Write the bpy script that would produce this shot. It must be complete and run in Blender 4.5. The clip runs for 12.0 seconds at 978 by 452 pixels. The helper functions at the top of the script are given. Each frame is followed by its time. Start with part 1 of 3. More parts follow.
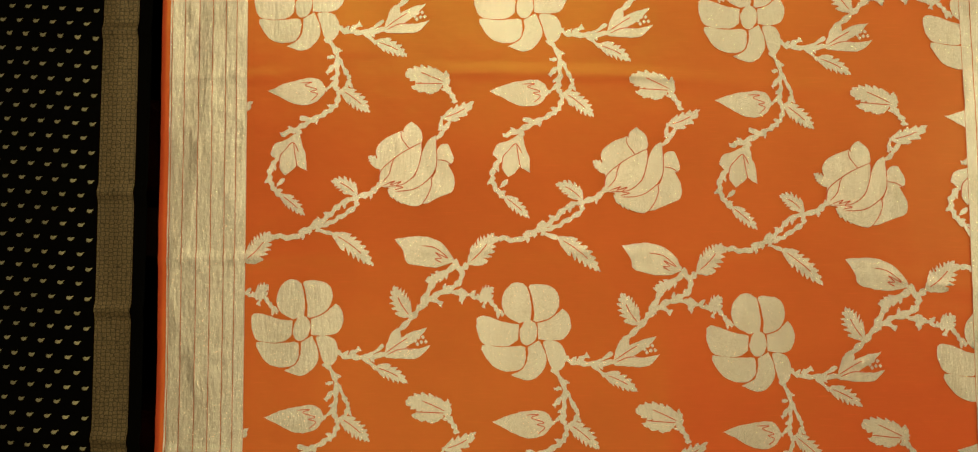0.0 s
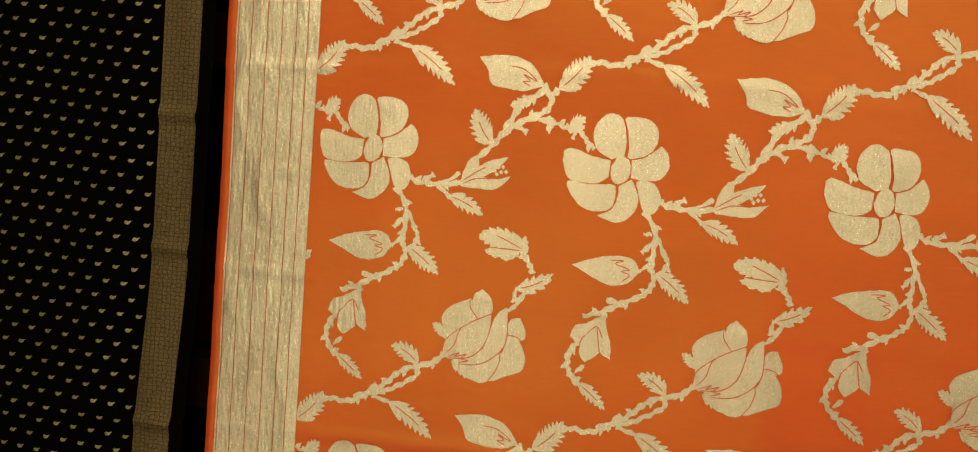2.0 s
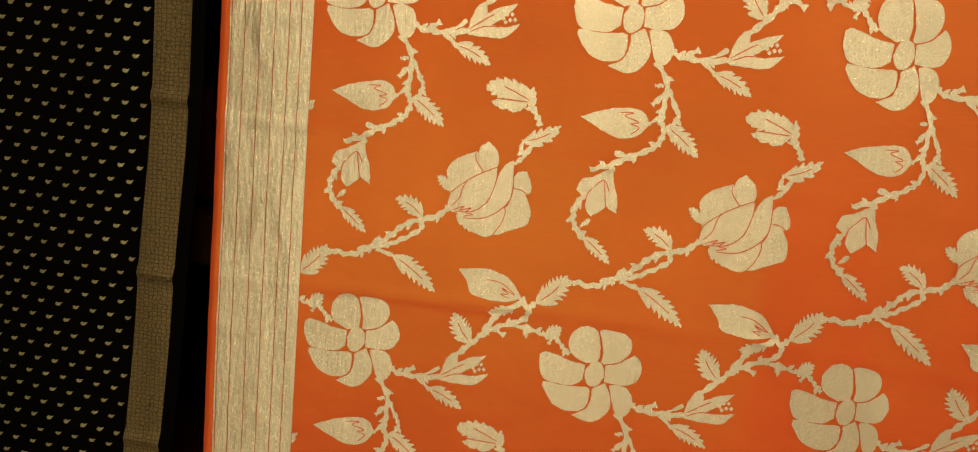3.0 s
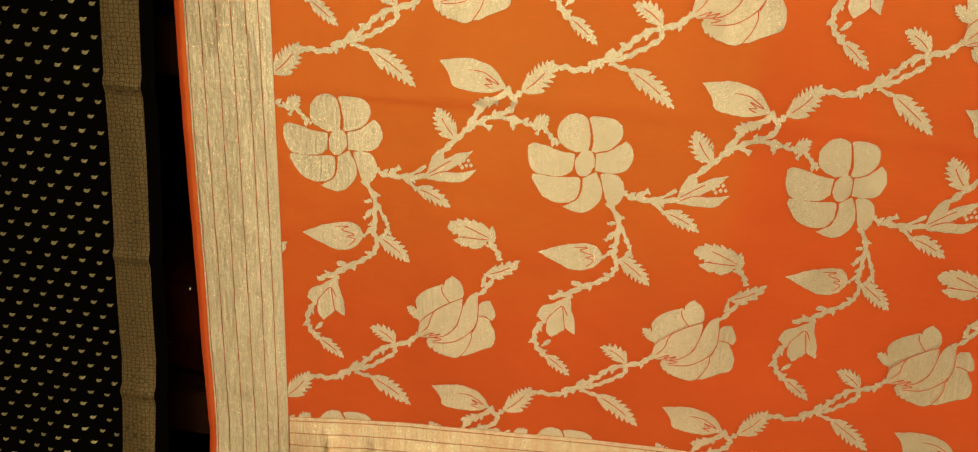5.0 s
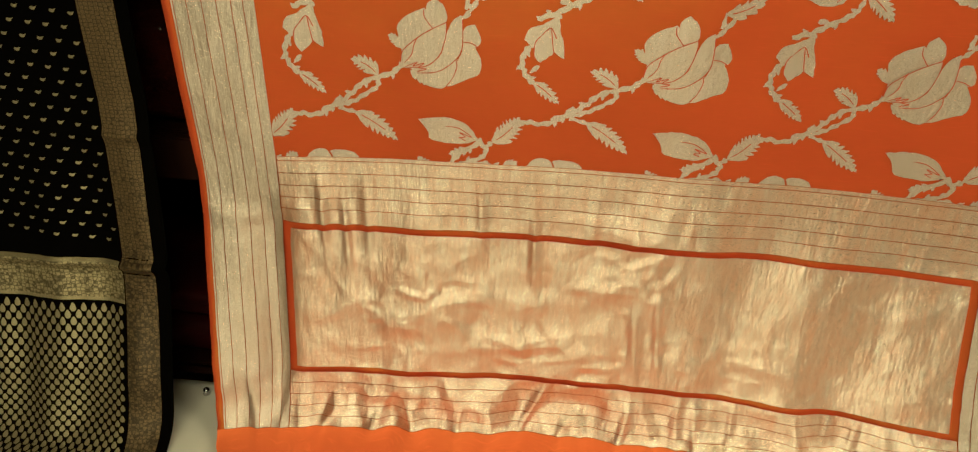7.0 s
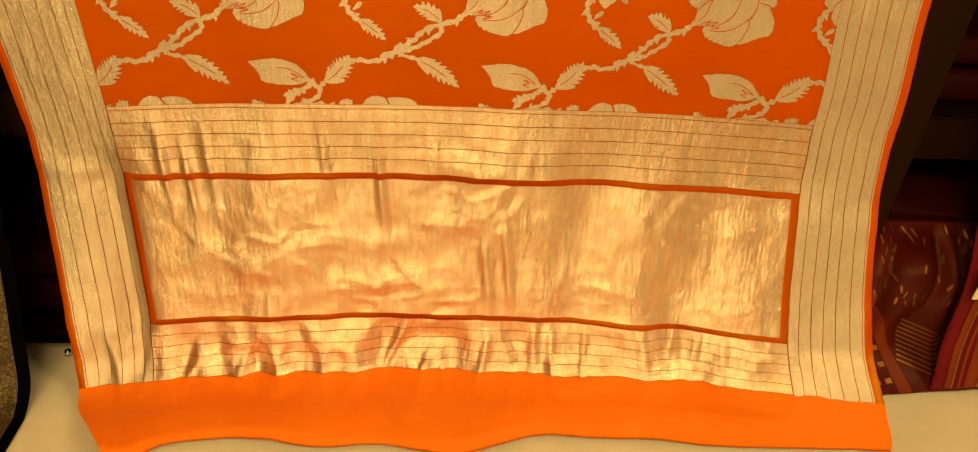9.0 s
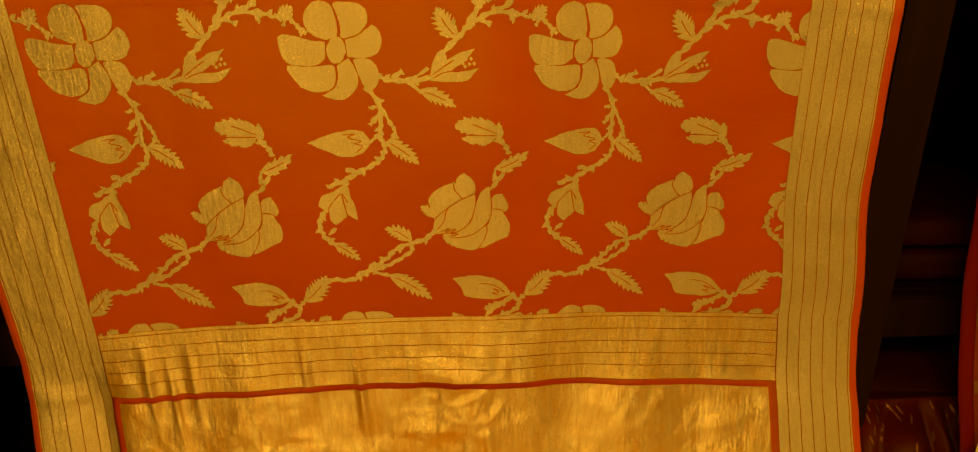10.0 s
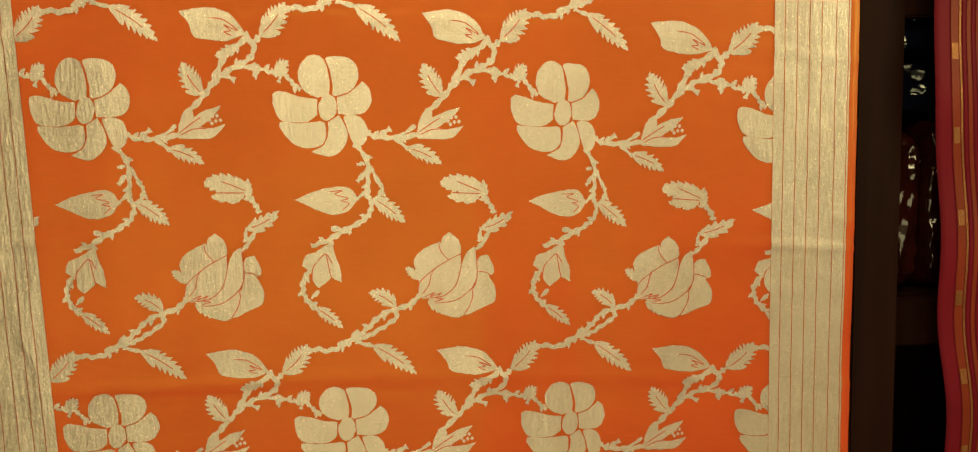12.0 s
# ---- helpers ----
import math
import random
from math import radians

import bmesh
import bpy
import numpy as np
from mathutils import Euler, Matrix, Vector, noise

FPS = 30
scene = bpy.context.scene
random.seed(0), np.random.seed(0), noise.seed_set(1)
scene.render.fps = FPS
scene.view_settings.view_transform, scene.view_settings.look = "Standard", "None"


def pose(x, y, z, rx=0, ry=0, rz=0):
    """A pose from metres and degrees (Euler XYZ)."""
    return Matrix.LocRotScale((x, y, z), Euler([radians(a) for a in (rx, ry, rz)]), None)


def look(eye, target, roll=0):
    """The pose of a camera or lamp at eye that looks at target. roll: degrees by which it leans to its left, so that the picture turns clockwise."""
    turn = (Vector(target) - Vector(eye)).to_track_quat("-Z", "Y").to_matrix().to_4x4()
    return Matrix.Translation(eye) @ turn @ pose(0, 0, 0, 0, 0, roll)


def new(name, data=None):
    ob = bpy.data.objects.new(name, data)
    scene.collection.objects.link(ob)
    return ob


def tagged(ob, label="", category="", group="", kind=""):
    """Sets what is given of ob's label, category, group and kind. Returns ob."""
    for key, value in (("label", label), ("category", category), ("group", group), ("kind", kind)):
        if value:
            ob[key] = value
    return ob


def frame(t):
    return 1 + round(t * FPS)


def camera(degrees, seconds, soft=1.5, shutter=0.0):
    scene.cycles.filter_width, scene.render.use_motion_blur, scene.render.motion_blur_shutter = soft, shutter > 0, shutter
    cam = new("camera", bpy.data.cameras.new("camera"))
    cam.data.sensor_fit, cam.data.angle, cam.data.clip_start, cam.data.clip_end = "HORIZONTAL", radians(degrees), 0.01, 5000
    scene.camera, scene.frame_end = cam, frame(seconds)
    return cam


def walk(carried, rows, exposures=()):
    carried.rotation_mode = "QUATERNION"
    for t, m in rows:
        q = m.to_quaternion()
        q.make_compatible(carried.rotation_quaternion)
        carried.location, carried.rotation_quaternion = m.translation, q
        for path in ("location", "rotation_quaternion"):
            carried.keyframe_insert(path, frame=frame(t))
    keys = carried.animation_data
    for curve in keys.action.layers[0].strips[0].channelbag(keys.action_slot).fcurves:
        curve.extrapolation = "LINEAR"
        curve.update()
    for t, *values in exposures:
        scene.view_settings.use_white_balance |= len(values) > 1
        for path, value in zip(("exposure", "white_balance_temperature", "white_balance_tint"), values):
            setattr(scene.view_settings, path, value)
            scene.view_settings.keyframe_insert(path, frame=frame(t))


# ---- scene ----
cam = camera(64.3, 12.0, soft=1.2)
PATH = [
    (0, (0.269, -0.979, 1.371), (0.202, 1.016, 1.505), -0.1),
    (0.5, (0.267, -0.952, 1.348), (0.164, 1.038, 1.519), 1.6),
    (1, (0.254, -0.922, 1.314), (0.076, 1.064, 1.468), 2.8),
    (1.5, (0.253, -0.9, 1.298), (0.017, 1.086, 1.31), 3.9),
    (2, (0.249, -0.885, 1.272), (0.009, 1.098, 1.176), 4.4),
    (2.5, (0.242, -0.884, 1.236), (-0.003, 1.086, 0.998), 4.9),
    (3, (0.248, -0.879, 1.188), (0.027, 1.088, 0.902), 5.4),
    (3.2, (0.247, -0.878, 1.174), (0.051, 1.091, 0.882), 4.9),
    (4.8, (0.271, -0.861, 1.12), (0.065, 1.039, 0.53), 2.5),
    (5, (0.268, -0.86, 1.108), (0.081, 1.027, 0.473), 2.8),
    (5.5, (0.272, -0.865, 1.076), (0.078, 0.989, 0.35), 3.2),
    (6, (0.275, -0.869, 1.05), (0.08, 0.942, 0.223), 2.7),
    (6.5, (0.283, -0.87, 1.019), (0.097, 0.873, 0.056), 2.4),
    (7, (0.283, -0.866, 1.024), (0.147, 0.796, -0.079), 1.9),
    (7.2, (0.271, -0.85, 1.057), (0.173, 0.741, -0.151), 1.5),
    (8.8, (0.38, -0.89, 1.015), (0.403, 0.713, -0.18), 2.2),
    (9, (0.393, -0.89, 1.02), (0.451, 0.712, -0.176), 2.5),
    (9.5, (0.427, -0.896, 1.035), (0.479, 0.808, -0.011), 0.4),
    (10, (0.443, -0.897, 1.084), (0.471, 0.923, 0.255), -1.4),
    (10.5, (0.436, -0.907, 1.113), (0.486, 0.989, 0.48), -1.5),
    (11, (0.419, -0.916, 1.178), (0.518, 1.012, 0.655), -1.3),
    (11.5, (0.435, -0.935, 1.225), (0.502, 1.031, 0.864), -1.4),
    (12, (0.432, -0.955, 1.264), (0.52, 1.029, 1.033), -1.8),
]
EXPOSURES = [
    (0.0, -0.63, 4100, -8), (1.5, -0.52, 4150, -8), (3.0, -0.40, 4280, -6), (5.0, -0.18, 4400, -6), (6.5, -0.36, 4150, -6), (7.2, -0.44, 4050, -6),
    (8.8, -0.26, 6200, 0), (9.1, -0.28, 7600, 0), (9.4, -0.68, 95000, -10), (9.9, -1.14, 95000, -6), (10.3, -0.95, 40000, -6), (10.6, -0.60, 8800, -4), (10.9, -0.42, 6000, 0), (11.4, -0.42, 4700, -8), (12.0, -0.42, 4350, -10),
]
walk(cam, [(t, look(eye, target, roll)) for t, eye, target, roll in PATH], EXPOSURES)

# ---- world and lamps ----
world = bpy.data.worlds.new("world")
scene.world = world
world.use_nodes = True
world.node_tree.nodes["Background"].inputs[0].default_value = (1.0, 0.62, 0.30, 1)
world.node_tree.nodes["Background"].inputs[1].default_value = 0.01


def area_lamp(name, eye, target, w, h, watts, colour):
    d = bpy.data.lights.new(name, "AREA")
    d.shape, d.size, d.size_y, d.energy, d.color = "RECTANGLE", w, h, watts, colour
    ob = new(name, d)
    ob.matrix_world = look(eye, target)
    return ob


WARM = (1.0, 0.60, 0.20)
DAY = (1.0, 0.62, 0.215)
# unseen low front light, added for highlights on the gold end piece
area_lamp("front_fill_light", (-0.2, -3.33, 0.62), (0.1, 0, 0.6), 2.1, 1.5, 42, DAY)
area_lamp("side_window_light", (3.13, -1.25, 1.85), (0.7, 0, 1.5), 1.1, 1.1, 82, DAY)
area_lamp("ceiling_lamp_light", (1.30, -2.2, 2.50), (0.4, -0.2, 0.5), 0.5, 0.5, 4, WARM)
area_lamp("ceiling_lamp_light", (0.12, -1.65, 2.50), (0.15, -0.4, 0.0), 1.4, 0.5, 58, WARM)


# ---- materials ----
def material(name):
    m = bpy.data.materials.new(name)
    m.use_nodes = True
    nt = m.node_tree
    return m, nt, nt.nodes["Principled BSDF"]


def node(nt, kind, **values):
    n = nt.nodes.new(kind)
    for k, v in values.items():
        n.inputs[k].default_value = v
    return n


def ramp(nt, source, stops):
    r = nt.nodes.new("ShaderNodeValToRGB")
    el = r.color_ramp.elements
    while len(el) < len(stops):
        el.new(0.5)
    for e, (p, c) in zip(el, stops):
        e.position, e.color = p, (*c, 1)
    nt.links.new(source, r.inputs[0])
    return r.outputs[0]


def coords(nt, scale=(1, 1, 1), which="Object"):
    tc = nt.nodes.new("ShaderNodeTexCoord")
    mp = nt.nodes.new("ShaderNodeMapping")
    mp.inputs["Scale"].default_value = scale
    nt.links.new(tc.outputs[which], mp.inputs[0])
    return mp.outputs[0]


def noise_at(nt, vec, scale, detail=3.0, rough=0.55):
    n = node(nt, "ShaderNodeTexNoise", Scale=scale, Detail=detail, Roughness=rough)
    nt.links.new(vec, n.inputs["Vector"])
    return n.outputs[0]


def mixed(nt, a, b, fac, mode="MIX"):
    m = nt.nodes.new("ShaderNodeMix")
    m.data_type, m.blend_type = "RGBA", mode
    for slot, v in ((0, fac), (6, a), (7, b)):
        if isinstance(v, (int, float)):
            m.inputs[slot].default_value = v
        elif isinstance(v, tuple):
            m.inputs[slot].default_value = (*v, 1)
        else:
            nt.links.new(v, m.inputs[slot])
    return m.outputs[2]


def bump(nt, bsdf, height, strength, distance, under=None):
    b = node(nt, "ShaderNodeBump", Strength=strength, Distance=distance)
    nt.links.new(height, b.inputs["Height"])
    if under is not None:
        nt.links.new(under, b.inputs["Normal"])
    nt.links.new(b.outputs[0], bsdf.inputs["Normal"])
    return b.outputs[0]


def lie(nt, bsdf, way, amount):
    """The lie of the threads, along which the lustre spreads."""
    c = node(nt, "ShaderNodeCombineXYZ", X=way[0], Y=way[1], Z=way[2])
    nt.links.new(c.outputs[0], bsdf.inputs["Tangent"])
    bsdf.inputs["Anisotropic"].default_value = amount


def silk(name, dark, light, rough=0.45, weave=900.0, spec=0.5, tint=None, ior=1.5):
    """A plain woven silk: two tones of yarn, slubs and a soft lustre."""
    m, nt, p = material(name)
    big = noise_at(nt, coords(nt, (1, 1, 1.6)), 5.0, 4)
    slub = noise_at(nt, coords(nt, (30, 30, 900)), 1.0, 2)
    col = ramp(nt, big, [(0.3, dark), (0.7, light)])
    col = mixed(nt, col, tuple(c * 1.25 for c in light), ramp(nt, slub, [(0.55, (0, 0, 0)), (0.8, (0.35, 0.35, 0.35))]))
    nt.links.new(col, p.inputs["Base Color"])
    p.inputs["Roughness"].default_value = rough
    p.inputs["Specular IOR Level"].default_value = spec
    if tint:
        p.inputs["Specular Tint"].default_value = (*tint, 1)
    p.inputs["IOR"].default_value = ior
    lie(nt, p, (1, 0, 0), 0.55)
    b1 = bump(nt, p, big, 0.35, 0.010)
    bump(nt, p, noise_at(nt, coords(nt), weave, 2), 0.2, 0.0004, b1)
    return m


def brocade(name, dark, light, ground=None, cover=0.8, rough=0.42, crumple=0.15, grit=0.4, lustre=0.7, vary=0.10):
    """Gold thread woven over silk: a metallic lustre, thread by thread, over a coloured ground."""
    m, nt, p = material(name)
    thread = noise_at(nt, coords(nt, (1200, 1200, 700)), 1.0, 2, 0.7)
    patch = noise_at(nt, coords(nt), 14.0, 5)
    col = ramp(nt, thread, [(0.3, dark), (0.62, light)])
    col = mixed(nt, col, dark, ramp(nt, patch, [(0.45, (0, 0, 0)), (0.8, (0.4, 0.4, 0.4))]))
    nt.links.new(col, p.inputs["Base Color"])
    p.inputs["Metallic"].default_value = 1.0
    nt.links.new(ramp(nt, thread, [(0.35, (rough + 0.12,) * 3), (0.7, (rough - 0.08,) * 3)]), p.inputs["Roughness"])
    lie(nt, p, (0, 0, 1), lustre)
    mott = noise_at(nt, coords(nt, (230, 60, 40)), 1.0, 4)
    b0 = bump(nt, p, mott, crumple, 0.0016)
    b1 = bump(nt, p, patch, crumple, 0.006, b0)
    grain = noise_at(nt, coords(nt, (460, 460, 330)), 1.0, 3, 0.8)
    bump(nt, p, grain, grit, 0.0010, b1)
    under = nt.nodes.new("ShaderNodeBsdfDiffuse")
    under.inputs["Color"].default_value = (*(ground or dark), 1)
    both = nt.nodes.new("ShaderNodeMixShader")
    weft = ramp(nt, noise_at(nt, coords(nt, (90, 90, 14)), 1.0, 4, 0.65), [(0.3, (cover - vary,) * 3), (0.7, (min(1, cover + vary),) * 3)])
    nt.links.new(weft, both.inputs[0])
    nt.links.new(under.outputs[0], both.inputs[1])
    nt.links.new(p.outputs[0], both.inputs[2])
    nt.links.new(both.outputs[0], nt.nodes["Material Output"].inputs["Surface"])
    return m


def painted_wood(name, dark, light, rough=0.4):
    m, nt, p = material(name)
    grain = noise_at(nt, coords(nt, (40, 40, 2.5)), 1.0, 5)
    nt.links.new(ramp(nt, grain, [(0.3, dark), (0.7, light)]), p.inputs["Base Color"])
    p.inputs["Roughness"].default_value = rough
    p.inputs["Specular IOR Level"].default_value = 0.08
    bump(nt, p, grain, 0.15, 0.002)
    return m


def plain(name, colour, rough=0.6, vary=0.08, scale=8.0, relief=0.1, **extra):
    m, nt, p = material(name)
    n = noise_at(nt, coords(nt), scale, 5)
    nt.links.new(ramp(nt, n, [(0.3, tuple(c * (1 - vary) for c in colour)), (0.7, tuple(min(1, c * (1 + vary)) for c in colour))]), p.inputs["Base Color"])
    p.inputs["Roughness"].default_value = rough
    for k, v in extra.items():
        p.inputs[k.replace("_", " ")].default_value = v
    bump(nt, p, n, relief, 0.003 if relief < 0.5 else 0.016)
    return m


ORANGE = silk("orange_silk", (0.49, 0.045, 0.0006), (0.56, 0.061, 0.0010), 0.46, spec=1.0, tint=(0.85, 1.0, 0.06), ior=1.52)
# the orange silk again, paler: light through the tail is put into its colour
ORANGE_LIT = silk("lit_orange_silk", (0.82, 0.170, 0.014), (0.90, 0.220, 0.020), 0.6, spec=0.3, tint=(1.0, 0.62, 0.22))
ORANGE_LINE = silk("orange_thread", (0.52, 0.08, 0.008), (0.60, 0.10, 0.012), 0.5)
GOLD = brocade("gold_brocade", (0.52, 0.42, 0.35), (0.95, 0.86, 0.78), (0.60, 0.46, 0.30), 0.80, 0.34, 0.55, 0.7, 0.8)
GOLD_PALLU = brocade("gold_tissue", (0.80, 0.63, 0.48), (0.99, 0.91, 0.80), (0.66, 0.27, 0.09), 0.76, 0.30, 0.7, 0.5, 0.75, 0.22)
BLACK = silk("black_silk", (0.0010, 0.0009, 0.0008), (0.0016, 0.0014, 0.0012), 0.8, spec=0.01)
BUTTI = brocade("butti_gold", (0.24, 0.21, 0.11), (0.54, 0.48, 0.28), None, 0.5)
WOOD = painted_wood("dark_wood", (0.009, 0.0024, 0.001), (0.017, 0.0045, 0.002), 0.6)
WHITE = plain("white_cover", (0.74, 0.72, 0.68), 0.6)
WALL = plain("brown_wall", (0.13, 0.095, 0.065), 0.8)
FLOOR = plain("stone_floor", (0.13, 0.10, 0.08), 0.4)
MAGENTA = silk("magenta_silk", (0.11, 0.003, 0.010), (0.15, 0.004, 0.014), 0.6, spec=0.12)
MAROON = silk("maroon_silk", (0.055, 0.004, 0.003), (0.10, 0.007, 0.005), 0.45, spec=0.15)
RUST = silk("rust_silk", (0.14, 0.020, 0.004), (0.20, 0.030, 0.006), 0.5, spec=0.15)
COPPER = brocade("copper_brocade", (0.20, 0.08, 0.022), (0.48, 0.23, 0.075), None, 0.6)
NAVY = plain("clear_wrap_navy", (0.003, 0.004, 0.012), 0.08, 0.5, 28.0, 0.4, Specular_IOR_Level=0.6)
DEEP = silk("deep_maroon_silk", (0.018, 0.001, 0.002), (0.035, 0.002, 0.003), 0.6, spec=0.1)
PAPER = plain("paper", (0.72, 0.68, 0.5), 0.7, 0.03)
STEEL = plain("polished_steel", (0.6, 0.6, 0.62), 0.15, 0.05, 20.0, Metallic=1.0)
INK = plain("ink", (0.03, 0.03, 0.04), 0.6)
PLASTIC = plain("clear_wrap", (0.022, 0.004, 0.003), 0.10, 0.5, 34.0, 0.4, Specular_IOR_Level=0.6)
LAMP_GLASS, _nt, _p = material("lamp_diffuser")
_p.inputs["Emission Color"].default_value = (*WARM, 1)
_p.inputs["Emission Strength"].default_value = 1.2


def honeycomb(name, low, high):
    """The narrow zari border of the black cloth: small rounded cells in dim gold."""
    m, nt, p = material(name)
    v = node(nt, "ShaderNodeTexVoronoi", Scale=170.0, Randomness=0.4)
    v.feature = "DISTANCE_TO_EDGE"
    nt.links.new(coords(nt, (1, 0.02, 1.15)), v.inputs["Vector"])
    thread = noise_at(nt, coords(nt, (600, 600, 600)), 1.0, 2)
    gold = ramp(nt, thread, [(0.3, low), (0.7, high)])
    cell = ramp(nt, v.outputs["Distance"], [(0.03, (0.25, 0.25, 0.25)), (0.14, (1, 1, 1))])
    nt.links.new(mixed(nt, (0.012, 0.008, 0.004), gold, cell), p.inputs["Base Color"])
    p.inputs["Metallic"].default_value, p.inputs["Roughness"].default_value = 0.5, 0.45
    bump(nt, p, cell, 0.4, 0.0006)
    return m


DARK_GOLD = honeycomb("zari_border", (0.07, 0.048, 0.017), (0.19, 0.13, 0.048))
BAND_GOLD = honeycomb("zari_band", (0.22, 0.18, 0.08), (0.46, 0.39, 0.20))


# ---- mesh helpers ----
def mesh_object(name, verts, faces, mat, parent=None, label="", smooth=True):
    me = bpy.data.meshes.new(name)
    me.from_pydata(verts, [], faces)
    me.materials.append(mat)
    if smooth:
        me.polygons.foreach_set("use_smooth", [True] * len(me.polygons))
    me.update()
    ob = new(name, me)
    if parent:
        ob.parent = parent
    return tagged(ob, label)


def part(name, bm, mat, parent=None, label="", smooth=False):
    me = bpy.data.meshes.new(name)
    bm.to_mesh(me)
    bm.free()
    me.materials.append(mat)
    if smooth:
        me.polygons.foreach_set("use_smooth", [True] * len(me.polygons))
    ob = new(name, me)
    if parent:
        ob.parent = parent
    return tagged(ob, label)


def box(x0, x1, y0, y1, z0, z1, bevel=0.003):
    bm = bmesh.new()
    bmesh.ops.create_cube(bm, size=1)
    for v in bm.verts:
        v.co = Vector(((x0 + x1) / 2 + v.co.x * (x1 - x0), (y0 + y1) / 2 + v.co.y * (y1 - y0), (z0 + z1) / 2 + v.co.z * (z1 - z0)))
    if bevel:
        bmesh.ops.bevel(bm, geom=bm.edges[:], offset=bevel, segments=2, affect="EDGES")
    return bm


def grid_faces(nu, nv, base=0):
    return [(base + j * nu + i, base + j * nu + i + 1, base + (j + 1) * nu + i + 1, base + (j + 1) * nu + i) for j in range(nv - 1) for i in range(nu - 1)]


def sheet(name, place, u0, u1, v0, v1, step_u, step_v, mat, parent=None, label="", lift=0.0, thick=0.0):
    """A piece of cloth between two widths and two heights of the surface place(u, v, lift)."""
    nu, nv = max(2, int(abs(u1 - u0) / step_u) + 2), max(2, int(abs(v1 - v0) / step_v) + 2)
    pts = [place(u0 + (u1 - u0) * i / (nu - 1), v0 + (v1 - v0) * j / (nv - 1), lift) for j in range(nv) for i in range(nu)]
    faces = grid_faces(nu, nv)
    if thick:
        n = len(pts)
        pts += [place(u0 + (u1 - u0) * i / (nu - 1), v0 + (v1 - v0) * j / (nv - 1), lift - thick) for j in range(nv) for i in range(nu)]
        faces += [tuple(n + k for k in reversed(f)) for f in faces]
        rim = [i for i in range(nu)] + [j * nu + nu - 1 for j in range(1, nv)] + [(nv - 1) * nu + i for i in range(nu - 2, -1, -1)] + [j * nu for j in range(nv - 2, 0, -1)]
        faces += [(a, a + n, b + n, b) for a, b in zip(rim, rim[1:] + rim[:1])]
    return mesh_object(name, pts, faces, mat, parent, label)


def smooth01(x):
    x = max(0.0, min(1.0, x))
    return x * x * (3 - 2 * x)


def hermite(knots, rows, t):
    """A smooth line through rows at knots."""
    t = max(knots[0], min(knots[-1], t))
    k = 0
    while k < len(knots) - 2 and t > knots[k + 1]:
        k += 1
    h = knots[k + 1] - knots[k]
    s = (t - knots[k]) / h
    def slope(i):
        if i == 0:
            return (rows[1] - rows[0]) / (knots[1] - knots[0])
        if i == len(knots) - 1:
            return (rows[-1] - rows[-2]) / (knots[-1] - knots[-2])
        return (rows[i + 1] - rows[i - 1]) / (knots[i + 1] - knots[i - 1])
    a, b = rows[k], rows[k + 1]
    return a * (2 * s**3 - 3 * s**2 + 1) + slope(k) * h * (s**3 - 2 * s**2 + s) + b * (3 * s**2 - 2 * s**3) + slope(k + 1) * h * (s**3 - s**2)


# ---- room ----
TABLE_Z = 0.09
FLOOR_Z = -0.21
tagged(part("floor", box(-2.6, 3.2, -3.4, 0.5, FLOOR_Z - 0.1, FLOOR_Z, 0), FLOOR), "polished brown stone shop floor", "floor", kind="structure")
tagged(part("wall_north", box(-2.6, 3.2, 0.46, 0.56, FLOOR_Z, 2.6, 0), WALL), "brown wall behind the shelving", "wall", kind="structure")
for wx0, wx1, wz0, wz1 in ((-2.6, -1.25, FLOOR_Z, 2.6), (0.85, 3.2, FLOOR_Z, 2.6), (-1.25, 0.85, FLOOR_Z, -0.13), (-1.25, 0.85, 1.37, 2.6)):
    tagged(part("wall_south", box(wx0, wx1, -3.5, -3.4, wz0, wz1, 0), WALL), "brown painted shop front wall", "wall", kind="structure")
# glowing panel out of view, added to go with the front light
window = tagged(part("front_fill_panel", box(-1.25, 0.85, -3.46, -3.45, -0.13, 1.37, 0), LAMP_GLASS), "bright frosted panel, unseen, added in the front wall as fill light", "window", kind="structure")
tagged(part("wall_west", box(-2.7, -2.6, -3.5, 0.56, FLOOR_Z, 2.6, 0), WALL), "brown painted shop wall", "wall", kind="structure")
for wy0, wy1, wz0, wz1 in ((-3.5, -1.8, FLOOR_Z, 2.6), (-0.7, 0.56, FLOOR_Z, 2.6), (-1.8, -0.7, FLOOR_Z, 1.3), (-1.8, -0.7, 2.4, 2.6)):
    tagged(part("wall_east", box(3.2, 3.3, wy0, wy1, wz0, wz1, 0), WALL), "brown painted shop wall", "wall", kind="structure")
tagged(part("window_2", box(3.25, 3.26, -1.8, -0.7, 1.3, 2.4, 0), LAMP_GLASS), "bright frosted side window", "window", kind="structure")
tagged(part("ceiling", box(-2.7, 3.3, -3.5, 0.56, 2.6, 2.7, 0), WALL), "brown painted shop ceiling", "ceiling", kind="structure")

